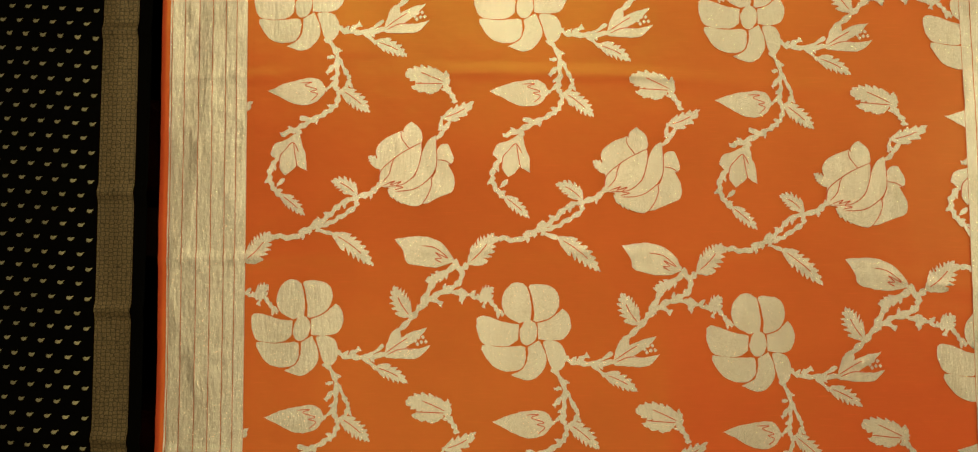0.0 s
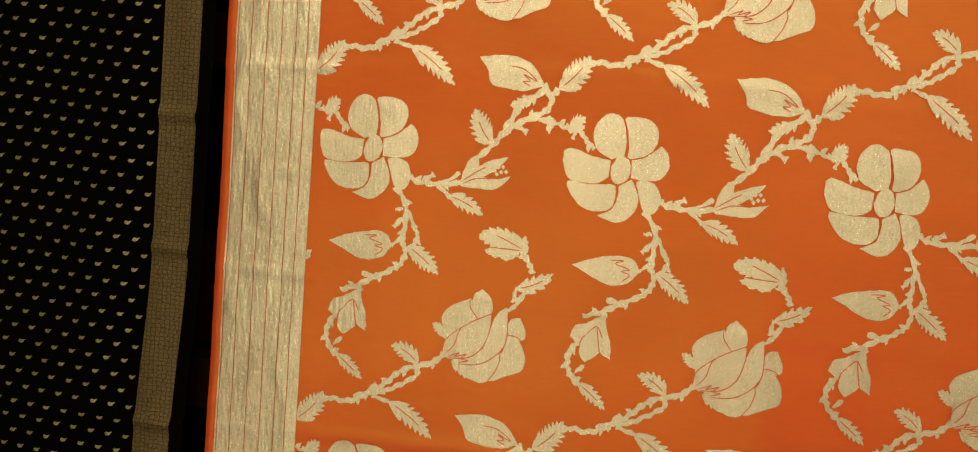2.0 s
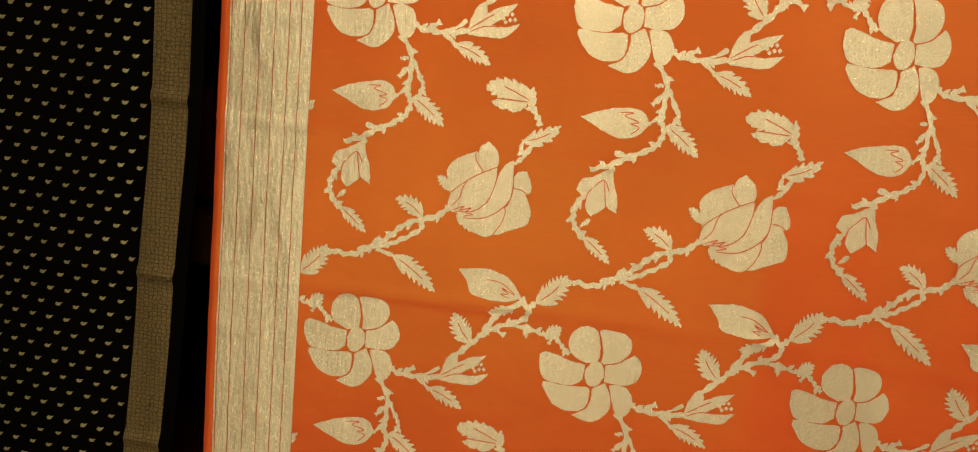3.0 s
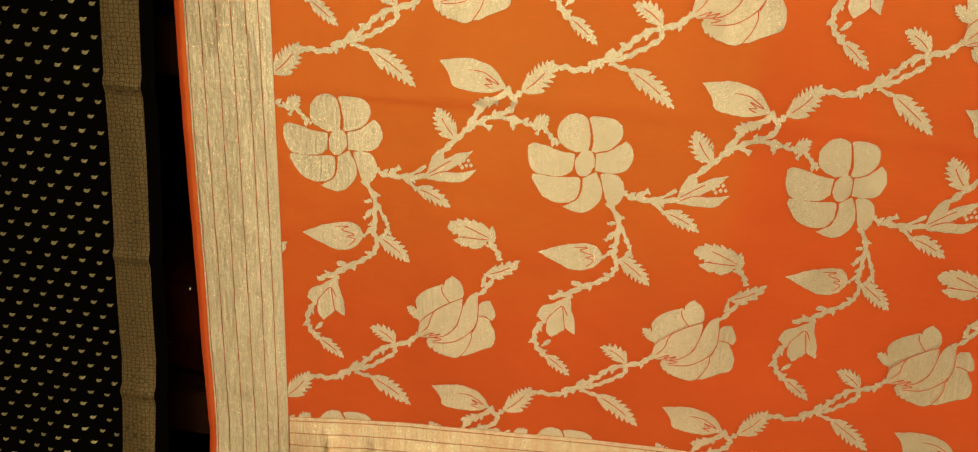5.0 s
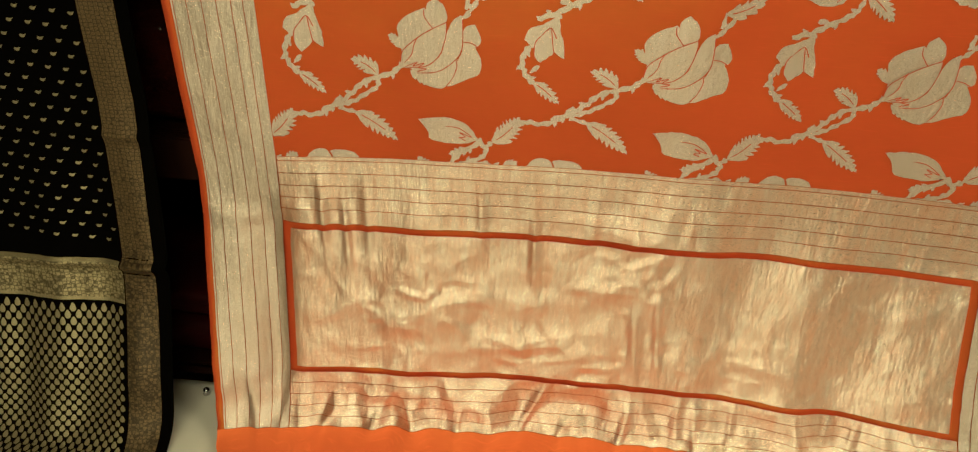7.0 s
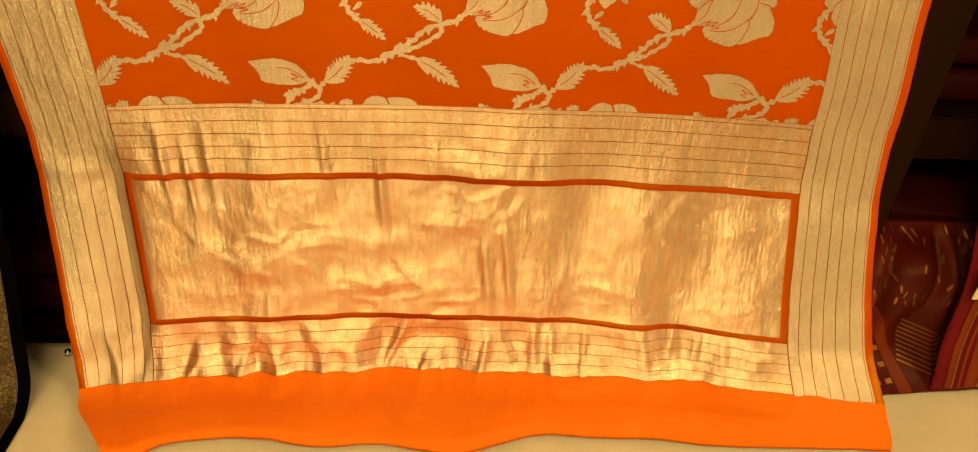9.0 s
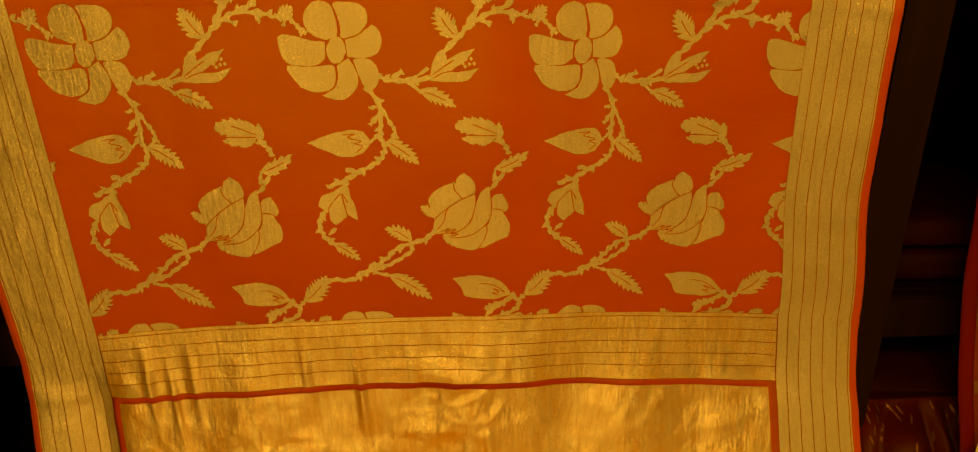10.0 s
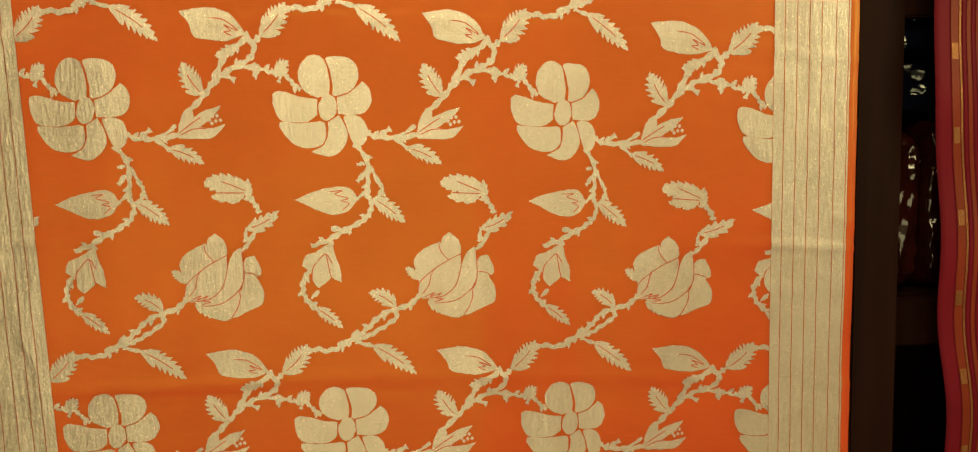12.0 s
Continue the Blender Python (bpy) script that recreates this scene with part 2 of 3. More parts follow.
for lx, ly in ((1.30, -2.2), (0.12, -1.65)):
    lamp = tagged(part("ceiling_lamp", box(lx - 0.3, lx + 0.3, ly - 0.3, ly + 0.3, 2.54, 2.6, 0.004), WHITE), "square white ceiling lamp with a frosted panel", "lamp", "ceiling lamps")
    part("diffuser", box(lx - 0.27, lx + 0.27, ly - 0.27, ly + 0.27, 2.53, 2.545, 0), LAMP_GLASS, lamp)

platform = tagged(new("display_platform"), "low platform covered in a smooth white sheet", "platform")
part("base", box(-2.18, 2.78, -0.60, 0.013, FLOOR_Z, TABLE_Z - 0.021, 0.006), WOOD, platform)


def cover_place(u, v, lift=0.0):
    sag = 0.0011 * noise.noise(Vector((u * 5, v * 9, 61))) + 0.0007 * noise.noise(Vector((u * 19 + v * 8, v * 16, 63)))
    return Vector((u, v, TABLE_Z - 0.001 + sag + lift))


sheet("white_cover", cover_place, -2.2, 2.8, -0.62, 0.015, 0.02, 0.014, WHITE, platform, "smooth white sheet", thick=0.019)

# ---- shelving behind the cloths ----
shelf = tagged(new("wall_shelf"), "dark brown wooden wall shelving with open bays", "shelf")
POSTS = (-1.40, -0.72, 0.9475, 1.62, 2.3)
for x in POSTS:
    part("post", box(x, x + 0.062, 0.022, 0.45, TABLE_Z, 2.3), WOOD, shelf)
for z in (0.115, 0.52, 1.03, 1.47, 1.94, 2.3):
    for a, b in zip(POSTS, POSTS[1:]):
        part("board", box(a + 0.064, b - 0.002, 0.075 if z > 0.2 else 0.028, 0.45, z - 0.022, z), WOOD, shelf)
        part("fascia", box(a + 0.064, b - 0.002, 0.055 if z > 0.2 else 0.024, 0.073 if z > 0.2 else 0.03, z - 0.07 if z > 0.2 else 0.094, z - 0.002), WOOD, shelf)
part("back_panel", box(-1.4, 2.35, 0.451, 0.459, TABLE_Z, 2.3, 0), WOOD, shelf)

# ---- orange saree ----
UL, UR = -0.186, 0.941
BL, BR = -0.073, 0.833          # inner edges of the two borders
EDGE = 0.547                     # where the woven end piece begins
REPEAT, RISE, ROW = 0.285, 0.402, 1.308
KNOTS = (0.0, 0.105, 0.35, 0.46, 0.60)
HANG = (
    (Vector((-0.186, 0, 0.523)), Vector((-0.187, -0.008, 0.420)), Vector((-0.188, -0.060, 0.190)), Vector((-0.183, -0.100, 0.103)), Vector((-0.150, -0.185, 0.094))),
    (Vector((0.380, 0, 0.547)), Vector((0.380, -0.005, 0.440)), Vector((0.380, -0.030, 0.212)), Vector((0.380, -0.065, 0.125)), Vector((0.380, -0.185, 0.094))),
    (Vector((0.960, 0, 0.519)), Vector((0.967, -0.015, 0.415)), Vector((0.990, -0.095, 0.215)), Vector((1.005, -0.145, 0.155)), Vector((1.020, -0.200, 0.094))),
)
CREASES = ((1.62, 0.004), (1.39, 0.010), (1.15, -0.006), (0.965, 0.006))


def lagrange(u, a, b, c):
    x0, x1, x2 = UL, 0.38, UR
    return a * ((u - x1) * (u - x2) / ((x0 - x1) * (x0 - x2))) + b * ((u - x0) * (u - x2) / ((x1 - x0) * (x1 - x2))) + c * ((u - x0) * (u - x1) / ((x2 - x0) * (x2 - x1)))


def crease(x, y, seed, width):
    """Sharp crossing creases, as in crushed tissue: 1 along a crease, 0 between."""
    d = noise.voronoi(Vector((x, y, seed)))[0]
    return max(0.0, 1 - (d[1] - d[0]) / width)


def rumple(u, t):
    """The hanging end: broad upright waves, crushed creases about the middle, puckers at the hem."""
    k = smooth01(t / 0.10)
    lower = smooth01((t - 0.34) / 0.06)
    slack = 1 - 0.8 * smooth01((t - 0.47) / 0.05)
    wx, wy = 0.02 * noise.noise(Vector((u * 9, t * 9, 71))), 0.02 * noise.noise(Vector((u * 9, t * 9, 73)))
    broad = 0.0085 * noise.noise(Vector((u * 8, t * 1.4, 1.7))) + 0.0016 * noise.noise(Vector((u * 24, t * 5, 4.1)))
    crush = 0.35 + 0.65 * math.exp(-((u - 0.33) / 0.16) ** 2) * math.exp(-((t - 0.24) / 0.10) ** 2)
    crush *= 0.5 + 1.2 * max(0.0, 0.3 + noise.noise(Vector((u * 6, t * 7, 27))))
    folds = 0.0062 * crease((u + wx) * 9, (t + wy) * 11, 0.3, 0.45) + 0.0034 * crease((u + wx) * 20, (t + wy) * 23, 4.3, 0.5) + 0.0050 * noise.noise(Vector((u * 17, t * 19, 12)))
    fibre = 0.0005 * noise.noise(Vector((u * 80, t * 9, 16.1)))
    pleats = sum(d * math.exp(-((u - at - 0.08 * (t - 0.05)) / w) ** 2) * math.exp(-((t - c) / 0.07) ** 2) for at, w, d, c in (
        (-0.015, 0.006, 0.007, 0.06), (0.015, 0.005, 0.005, 0.10), (0.045, 0.006, 0.005, 0.07), (0.20, 0.006, 0.005, 0.05), (0.27, 0.006, 0.006, 0.13), (0.405, 0.008, 0.007, 0.27), (0.435, 0.006, 0.006, 0.25)))
    hem = lower * slack * (0.010 * noise.noise(Vector((u * 24, t * 4, 6.6))) + 0.005 * max(0, 1 - 4 * abs(noise.noise(Vector((u * 22, t * 6, 2.2))))))
    sides = smooth01(t / 0.15) * (1 - smooth01((t - 0.40) / 0.08))
    long_waves = sides * (-0.016 * math.exp(-((u + 0.088) / 0.028) ** 2) - 0.007 * math.exp(-((u - 0.545) / 0.035) ** 2) - 0.009 * math.exp(-((u - 0.73 + 0.1 * t) / 0.045) ** 2) + 0.006 * math.exp(-((u - 0.63) / 0.03) ** 2))
    return k * slack * (broad + crush * folds + fibre + pleats) + hem + long_waves


FACETS = ((-0.19, 0.010), (-0.06, -0.012), (0.10, 0.022), (0.235, -0.030), (0.335, 0.020), (0.455, -0.105), (0.585, 0.110), (0.70, -0.055), (0.845, 0.030))


def facets(u, v):
    """Lengthwise folds from storage: flat panes that meet at soft upright edges."""
    y = 0.0
    for at, turn in FACETS:
        d = u - at - 0.004 * math.sin(v * 5 + at * 20)
        y -= turn * 0.5 * (d + math.sqrt(d * d + 0.000012))
    return y * (0.75 + 0.25 * math.sin(v * 7 + 1)) + 0.0006 * noise.noise(Vector((u * 30, v * 1.2, 8)))


def drape(u, v, lift=0.0):
    """The orange cloth: u across, v its height on the flat hanging part."""
    if v >= EDGE:
        w, w2 = smooth01((v - EDGE) / 0.355), smooth01((v - 0.902) / 0.406)
        low = lagrange(u, -0.024, 0.0, -0.028)
        high = (1 - w2) * (-0.04 * u * abs(u)) + w2 * (-0.06 * u * abs(u)) + 0.0125 * smooth01((v - 1.31) / 0.1)
        drop = w * high + (1 - w) * low
        y = facets(u, v) + 0.0012 * math.sin(u * 9 + v * 2) + 0.0030 * noise.noise(Vector((u * 6, v * 2.6, 0.3))) + 0.0010 * noise.noise(Vector((u * 15, v * 3, 6.3)))
        for z, tilt in CREASES:
            d = (v - z - tilt * math.sin(u * 4)) / 0.005
            if abs(d) < 3:
                y -= 0.0028 * math.exp(-d * d) * (0.4 + 0.6 * noise.noise(Vector((u * 6, z * 9, 5))))
        edge = smooth01(abs((u - 0.3775) / 0.5635) * 8 - 7)
        side = smooth01((BL - u) / 0.02) + smooth01((u - BR) / 0.02)
        if side > 0:
            y -= side * (0.0010 * noise.noise(Vector((u * 25, v * 14, 51))) + 0.0009 * max(0.0, 1 - 6 * abs(noise.noise(Vector((u * 16 + v * 5, v * 9 - u * 6, 53))))))
        y -= 0.003 * edge * noise.noise(Vector((u, v * 5, 7)))
        x = u + 0.0025 * (ROW - v) / RISE * (1 - smooth01((u - 0.4) / 0.4)) + 0.0025 * edge * noise.noise(Vector((u * 2, v * 4, 3))) + lagrange(u, 0, 0, 0.019) * smooth01((0.75 - v) / 0.2)
        return Vector((x, y - lift, v + drop))
    t = EDGE - v
    a, b, c = (hermite(KNOTS, col, t) for col in HANG)
    p = lagrange(u, a, b, c)
    back = smooth01(t / 0.2)
    way = Vector((0, -1, 0.25 * back)) if t < 0.46 else Vector((0, -1 + 0.7 * smooth01((t - 0.46) / 0.08), 0.25 + 0.75 * smooth01((t - 0.46) / 0.08)))
    p0y = (1 - back) * (facets(u, v) + 0.0012 * math.sin(u * 9 + v * 2) + 0.0030 * noise.noise(Vector((u * 6, v * 2.6, 0.3))) + 0.0010 * noise.noise(Vector((u * 15, v * 3, 6.3))))
    h = rumple(u, t)
    if t > 0.46:
        h += smooth01((t - 0.46) / 0.1) * (0.012 + 0.012 * noise.noise(Vector((u * 7, t * 4, 9)))) * smooth01((0.61 - t) / 0.03)
    p = p + way * (h + lift)
    edge = smooth01(abs((u - 0.3775) / 0.5635) * 8 - 7)
    p.x += 0.0047 * (1 - back) * (1 - smooth01((u - 0.4) / 0.4))
    p.y += p0y - 0.003 * edge * noise.noise(Vector((u, v * 5, 7)))
    p.x += (0.0025 + 0.003 * back) * edge * noise.noise(Vector((u * 2, v * 4, 3)))
    tail = smooth01((t - 0.48) / 0.12)
    p.y += tail * (0.007 * math.sin(u * 13 + 0.6) + 0.014 * noise.noise(Vector((u * 9, 2, 5))) + 0.022 * smooth01((u - 0.35) / 0.3) - 0.02 * smooth01((0.0 - u) / 0.15))
    p.x += tail * 0.05 * smooth01((-0.02 - u) / 0.17)
    p.z = max(p.z, TABLE_Z + 0.003 + lift)
    return p


def ground_cloth(u, v, lift=0.0):
    """The silk ground lies a little behind the gold of the end piece."""
    return drape(u, v, lift - 0.0035 * smooth01((EDGE - 0.004 - v) / 0.02) * smooth01((v - HEM) / 0.01))


HEM = EDGE - 0.455
saree = tagged(sheet("orange_saree", ground_cloth, UL, UR, EDGE - 0.60, 2.06, 0.0075, 0.0075, ORANGE, thick=0.0008),
               "orange silk saree with gold floral brocade, hung before dark shelves", "saree")
TOP = 2.06

# gold stripes of the side borders, between fine orange lines
GAP = 0.0005
for a, b, cuts in ((UL + 0.011, BL, (0.0, 0.03, 0.19, 0.375, 0.55, 0.72, 0.86, 1.0)), (BR, UR - 0.011, (0.0, 0.14, 0.30, 0.46, 0.62, 0.81, 0.97, 1.0))):
    for f, g in zip(cuts, cuts[1:]):
        w0, w1 = a + (b - a) * f + GAP, a + (b - a) * g - GAP
        sheet("border_stripe", drape, w0, w1, HEM, TOP - 0.001, 0.005, 0.006, GOLD, saree, "gold brocade border stripe", lift=0.0012)

# the end piece: striped band, framed gold panel, striped band
for top, bottom, cuts in ((EDGE, EDGE - 0.100, (0.0, 0.06, 0.24, 0.42, 0.60, 0.78, 1.0)), (EDGE - 0.357, HEM, (0.0, 0.2, 0.4, 0.6, 0.8, 1.0))):
    for f, g in zip(cuts, cuts[1:]):
        sheet("gold_band", drape, BL + 0.001, BR - 0.001, top + (bottom - top) * g + GAP, top + (bottom - top) * f - GAP, 0.0035, 0.0045, GOLD_PALLU, saree, "gold tissue band", lift=0.0012)
FX0, FX1, FT, FB = BL + 0.003, BR - 0.001, EDGE - 0.100, EDGE - 0.357
FW = 0.0095
sheet("gold_panel", drape, FX0 + FW, FX1 - FW, FB + FW, FT - FW, 0.0032, 0.0032, GOLD_PALLU, saree, "plain crumpled gold tissue panel", lift=0.0013)


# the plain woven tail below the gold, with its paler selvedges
# same silk as above; its glow over the white platform is a paler colour
sheet("plain_tail", drape, UL + 0.0005, UR - 0.0005, EDGE - 0.598, HEM - 0.001, 0.006, 0.005, ORANGE_LIT, saree, "plain orange tail lying on the platform, its light put into the colour", lift=0.0012)
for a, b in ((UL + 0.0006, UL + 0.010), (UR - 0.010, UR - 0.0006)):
    sheet("selvedge", drape, a, b, EDGE - 0.597, HEM, 0.005, 0.006, ORANGE_LIT, saree, "orange selvedge in the same lit orange", lift=0.0018)


# ---- woven flowers and vines ----
rng = random.Random(7)
KX, KY = REPEAT / 824.0, RISE / 1164.0
BUD = ("half_open_bud", "half open gold brocade bud with stamens")
BLOSSOM = ("blossom", "small gold brocade blossom")


class Weave:
    """One repeat of the woven pattern, laid on the cloth about its open flower; a lengthwise fold takes up a little of it."""

    def __init__(self, cu, cv):
        self.cu, self.cv = cu, cv

    def lay(self, name, grids, mat, parent, lift, label="", ragged=0.9):
        verts, faces = [], []
        for pts, nu, nv in grids:
            base, inside = len(verts), []
            for k, (px, py) in enumerate(pts):
                r = ragged if k % nu in (0, nu - 1) else 0.0
                u = self.cu + (px + rng.uniform(-2.0, 2.0) * r) * KX
                u -= 0.009 * smooth01((u - 0.57) / 0.07) * (1 - smooth01((u - 0.74) / 0.08))
                v = self.cv - (py + rng.uniform(-2.0, 2.0) * r) * KY
                cu_, cv_ = min(max(u, BL), BR), min(max(v, EDGE), TOP - 0.002)
                inside.append(cu_ == u and cv_ == v)
                verts.append(drape(cu_, cv_, lift))
            for f in grid_faces(nu, nv, base):
                if any(inside[k - base] for k in f):
                    (ax, _, az), (bx, _, bz), (cx, _, cz) = (verts[k] for k in f[:3])
                    faces.append(f if (bx - ax) * (cz - az) - (bz - az) * (cx - ax) > 0 else tuple(reversed(f)))
        if not faces:
            return None
        return mesh_object(name, verts, faces, mat, parent, label)


def strip(spine, widths, across=5, sweep=0.0):
    """A ribbon of given half-widths (left, right) along a spine."""
    pts = []
    for k, (x, y) in enumerate(spine):
        x0, y0 = spine[max(0, k - 1)]
        x1, y1 = spine[min(len(spine) - 1, k + 1)]
        d = math.hypot(x1 - x0, y1 - y0) or 1
        nx, ny = -(y1 - y0) / d, (x1 - x0) / d
        a, b = widths[k]
        for i in range(across):
            s = -a + (a + b) * i / (across - 1)
            f = sweep * abs(s)
            pts.append((x + nx * s + ny * f, y + ny * s - nx * f))
    return pts, across, len(spine)


def bent(a, b, bend, n):
    """Points from a to b bowed to one side."""
    (x0, y0), (x1, y1) = a, b
    d = math.hypot(x1 - x0, y1 - y0)
    nx, ny = -(y1 - y0) / d, (x1 - x0) / d
    return [(x0 + (x1 - x0) * k / n + nx * bend * 4 * (k / n) * (1 - k / n), y0 + (y1 - y0) * k / n + ny * bend * 4 * (k / n) * (1 - k / n)) for k in range(n + 1)]


def leaf_shape(a, b, width, bend=0.0, teeth=0, depth=0.5, blunt=0.75, fat=0.42):
    n = max(12, teeth * 6)
    spine = bent(a, b, bend, n)
    ws = []
    for k in range(n + 1):
        s = k / n
        h = max(0.0, math.sin(math.pi * s ** (math.log(0.5) / math.log(fat)))) ** blunt
        h *= width / 2
        l = r = max(h, 1.2)
        if teeth and s > 0.25:
            k1, k2 = (s * teeth) % 1.0, (s * teeth + 0.5) % 1.0
            l *= 1 - depth * (1 - (k1 / 0.8 if k1 < 0.8 else (1 - k1) / 0.2))
            r *= 1 - depth * (1 - (k2 / 0.8 if k2 < 0.8 else (1 - k2) / 0.2))
        ws.append((l, r))
    return strip(spine, ws, 7, 0.55 if teeth > 3 else 0.0)


def spline(points, per=7):
    out = []
    P = [points[0]] + list(points) + [points[-1]]
    for k in range(1, len(P) - 2):
        for j in range(per):
            s = j / per
            out.append(tuple(0.5 * (2 * P[k][c] + (P[k + 1][c] - P[k - 1][c]) * s + (2 * P[k - 1][c] - 5 * P[k][c] + 4 * P[k + 1][c] - P[k + 2][c]) * s * s
                                    + (3 * P[k][c] - P[k - 1][c] - 3 * P[k + 1][c] + P[k + 2][c]) * s**3) for c in (0, 1)))
    return out + [points[-1]]


def along(points, n):
    """n + 1 evenly spaced points of the smooth line through the points."""
    line = np.array(spline(points, 8))
    far = np.concatenate(([0.0], np.cumsum(np.hypot(*np.diff(line, axis=0).T))))
    at = np.linspace(0, far[-1], n + 1)
    return list(zip(np.interp(at, far, line[:, 0]).tolist(), np.interp(at, far, line[:, 1]).tolist()))


def petal_shape(left, right, n=16, m=8, grow=0.0):
    """A petal between its two edges, each drawn from the heart to the tip."""
    a, b = along(left, n), along(right, n)
    if grow:
        cx, cy = (sum(p[c] for p in a + b) / (2 * n + 2) for c in (0, 1))
        a, b = ([(x + grow * (x - cx) / (math.hypot(x - cx, y - cy) + 1), y + grow * (y - cy) / (math.hypot(x - cx, y - cy) + 1)) for x, y in e] for e in (a, b))
    return [(p[0] + (q[0] - p[0]) * i / (m - 1), p[1] + (q[1] - p[1]) * i / (m - 1)) for p, q in zip(a, b) for i in range(m)], m, n + 1


def seam(points, w=1.5):
    line = spline(points)
    return strip(line, [(w * min(1, 0.35 + k / 4), w * min(1, 0.35 + k / 4)) for k in range(len(line))], 2)


def vine_shapes(points, w, thorns=0):
    spine = spline(points)
    ph = points[0][0] * 0.13
    ws = [(w * (1 + 0.34 * math.sin(k * 1.5 + ph)), w * (1 + 0.34 * math.sin(k * 1.2 + 2 + ph))) for k in range(len(spine))]
    out = [strip(spine, ws, 4)]
    for j in range(thorns):
        k = int((j + 0.6) * (len(spine) - 2) / thorns)
        (x0, y0), (x1, y1) = spine[k], spine[k + 1]
        d = math.hypot(x1 - x0, y1 - y0) or 1
        side = 1 if j % 2 else -1
        tx, ty = (x1 - x0) / d, (y1 - y0) / d
        out.append(leaf_shape((x0, y0), (x0 + tx * 14 - ty * side * 22, y0 + ty * 14 + tx * side * 22), 14, 0, 0, blunt=0.8))
    return out


LIFT = 0.0010


def open_flower(w):
    """Seven petals turned like a pinwheel about an oval heart."""
    oval = strip([(9 * math.cos(math.pi * k / 12), -44 * math.cos(math.pi * k / 12)) for k in range(13)], [(max(1, 31 * math.sin(math.pi * k / 12)),) * 2 for k in range(13)], 7)
    flower = w.lay("flower", [oval], GOLD, saree, LIFT, "open gold brocade flower")
    for left, right in (
        ([(-32, -36), (-81, -62), (-91, -109), (-66, -148), (-36, -158)], [(6, -46), (9, -83), (0, -133), (-13, -152), (-36, -158)]),
        ([(20, -46), (23, -83), (14, -124), (5, -148), (26, -154)], [(29, -41), (78, -57), (107, -92), (106, -130), (78, -150), (26, -154)]),
        ([(36, -35), (80, -48), (107, -69), (123, -82)], [(37, 20), (81, 22), (127, 12), (150, -26), (144, -63), (123, -82)]),
        ([(58, 30), (89, 28), (117, 40), (132, 77), (126, 109)], [(54, 36), (69, 81), (81, 117), (106, 130), (126, 109)]),
        ([(37, 28), (57, 71), (59, 111), (31, 151), (-8, 167), (-61, 151)], [(-3, 53), (-2, 83), (-14, 123), (-61, 151)]),
        ([(-15, 53), (-12, 75), (-18, 111), (-41, 133), (-80, 138)], [(-29, 49), (-93, 56), (-165, 51), (-154, 86), (-123, 124), (-80, 138)]),
        ([(-40, 24), (-72, 46), (-132, 47), (-166, 37), (-183, -5), (-183, -42)], [(-36, -28), (-94, -34), (-135, -47), (-169, -52), (-183, -42)]),
    ):
        w.lay("petal", [petal_shape(left, right, grow=2.7)], GOLD, flower or saree, LIFT, ragged=0.6)


def rose(w):
    """A rose in bloom, its petals closed over one another, with orange seams."""
    top = None
    for k, (left, right) in enumerate((
        ([(281, 669), (286, 607), (271, 545), (302, 503), (366, 472)], [(299, 664), (335, 596), (397, 539), (389, 497), (366, 472)]),
        ([(397, 542), (376, 492), (376, 459), (402, 437)], [(409, 538), (440, 512), (435, 466), (402, 437)]),
        ([(438, 698), (489, 631), (497, 579), (495, 548), (510, 523), (536, 519)], [(458, 698), (520, 605), (551, 592), (556, 563), (536, 519)]),
        ([(438, 742), (453, 698), (489, 626), (500, 581), (530, 584)], [(460, 739), (515, 711), (554, 691), (559, 640), (530, 584)]),
        ([(315, 677), (376, 668), (438, 662), (479, 641)], [(335, 718), (376, 742), (438, 743), (479, 641)]),
        ([(356, 681), (417, 637), (438, 564), (461, 510), (490, 488)], [(356, 699), (438, 680), (489, 615), (496, 553), (490, 488)]),
        ([(281, 673), (314, 607), (347, 567), (438, 516)], [(299, 681), (376, 677), (419, 629), (440, 564), (438, 516)]),
        ([(284, 673), (286, 643), (302, 597), (343, 567)], [(294, 675), (320, 648), (330, 607), (343, 567)]),
    )):
        ob = w.lay("petal" if top else "rose", [petal_shape(left, right)], GOLD, top or saree, LIFT + 0.00012 * k, "" if top else "gold brocade rose in bloom", 0.5)
        top = top or ob
    for base, tip in (((294, 615), (242, 568)), ((315, 689), (394, 738))):
        w.lay("toothed_lobe", [leaf_shape(base, tip, 42, 3, 5, 0.42)], GOLD, top or saree, LIFT)
    lines = [seam(p) for p in (
        [(281, 664), (289, 622), (325, 586), (376, 549), (438, 516)], [(294, 664), (320, 633), (330, 596), (343, 569)],
        [(364, 474), (368, 503), (395, 538)], [(304, 679), (371, 670), (417, 629), (438, 564), (441, 518)],
        [(340, 697), (407, 689), (458, 657), (489, 617), (496, 574), (494, 502)], [(438, 745), (463, 708), (477, 667), (473, 642)],
        [(498, 579), (525, 582), (553, 598)], [(297, 677), (340, 658), (325, 673), (364, 660), (345, 677), (371, 681), (340, 691)],
    )]
    w.lay("outline", lines, ORANGE_LINE, top or saree, LIFT + 0.0015, "fine orange outline", ragged=0.2)


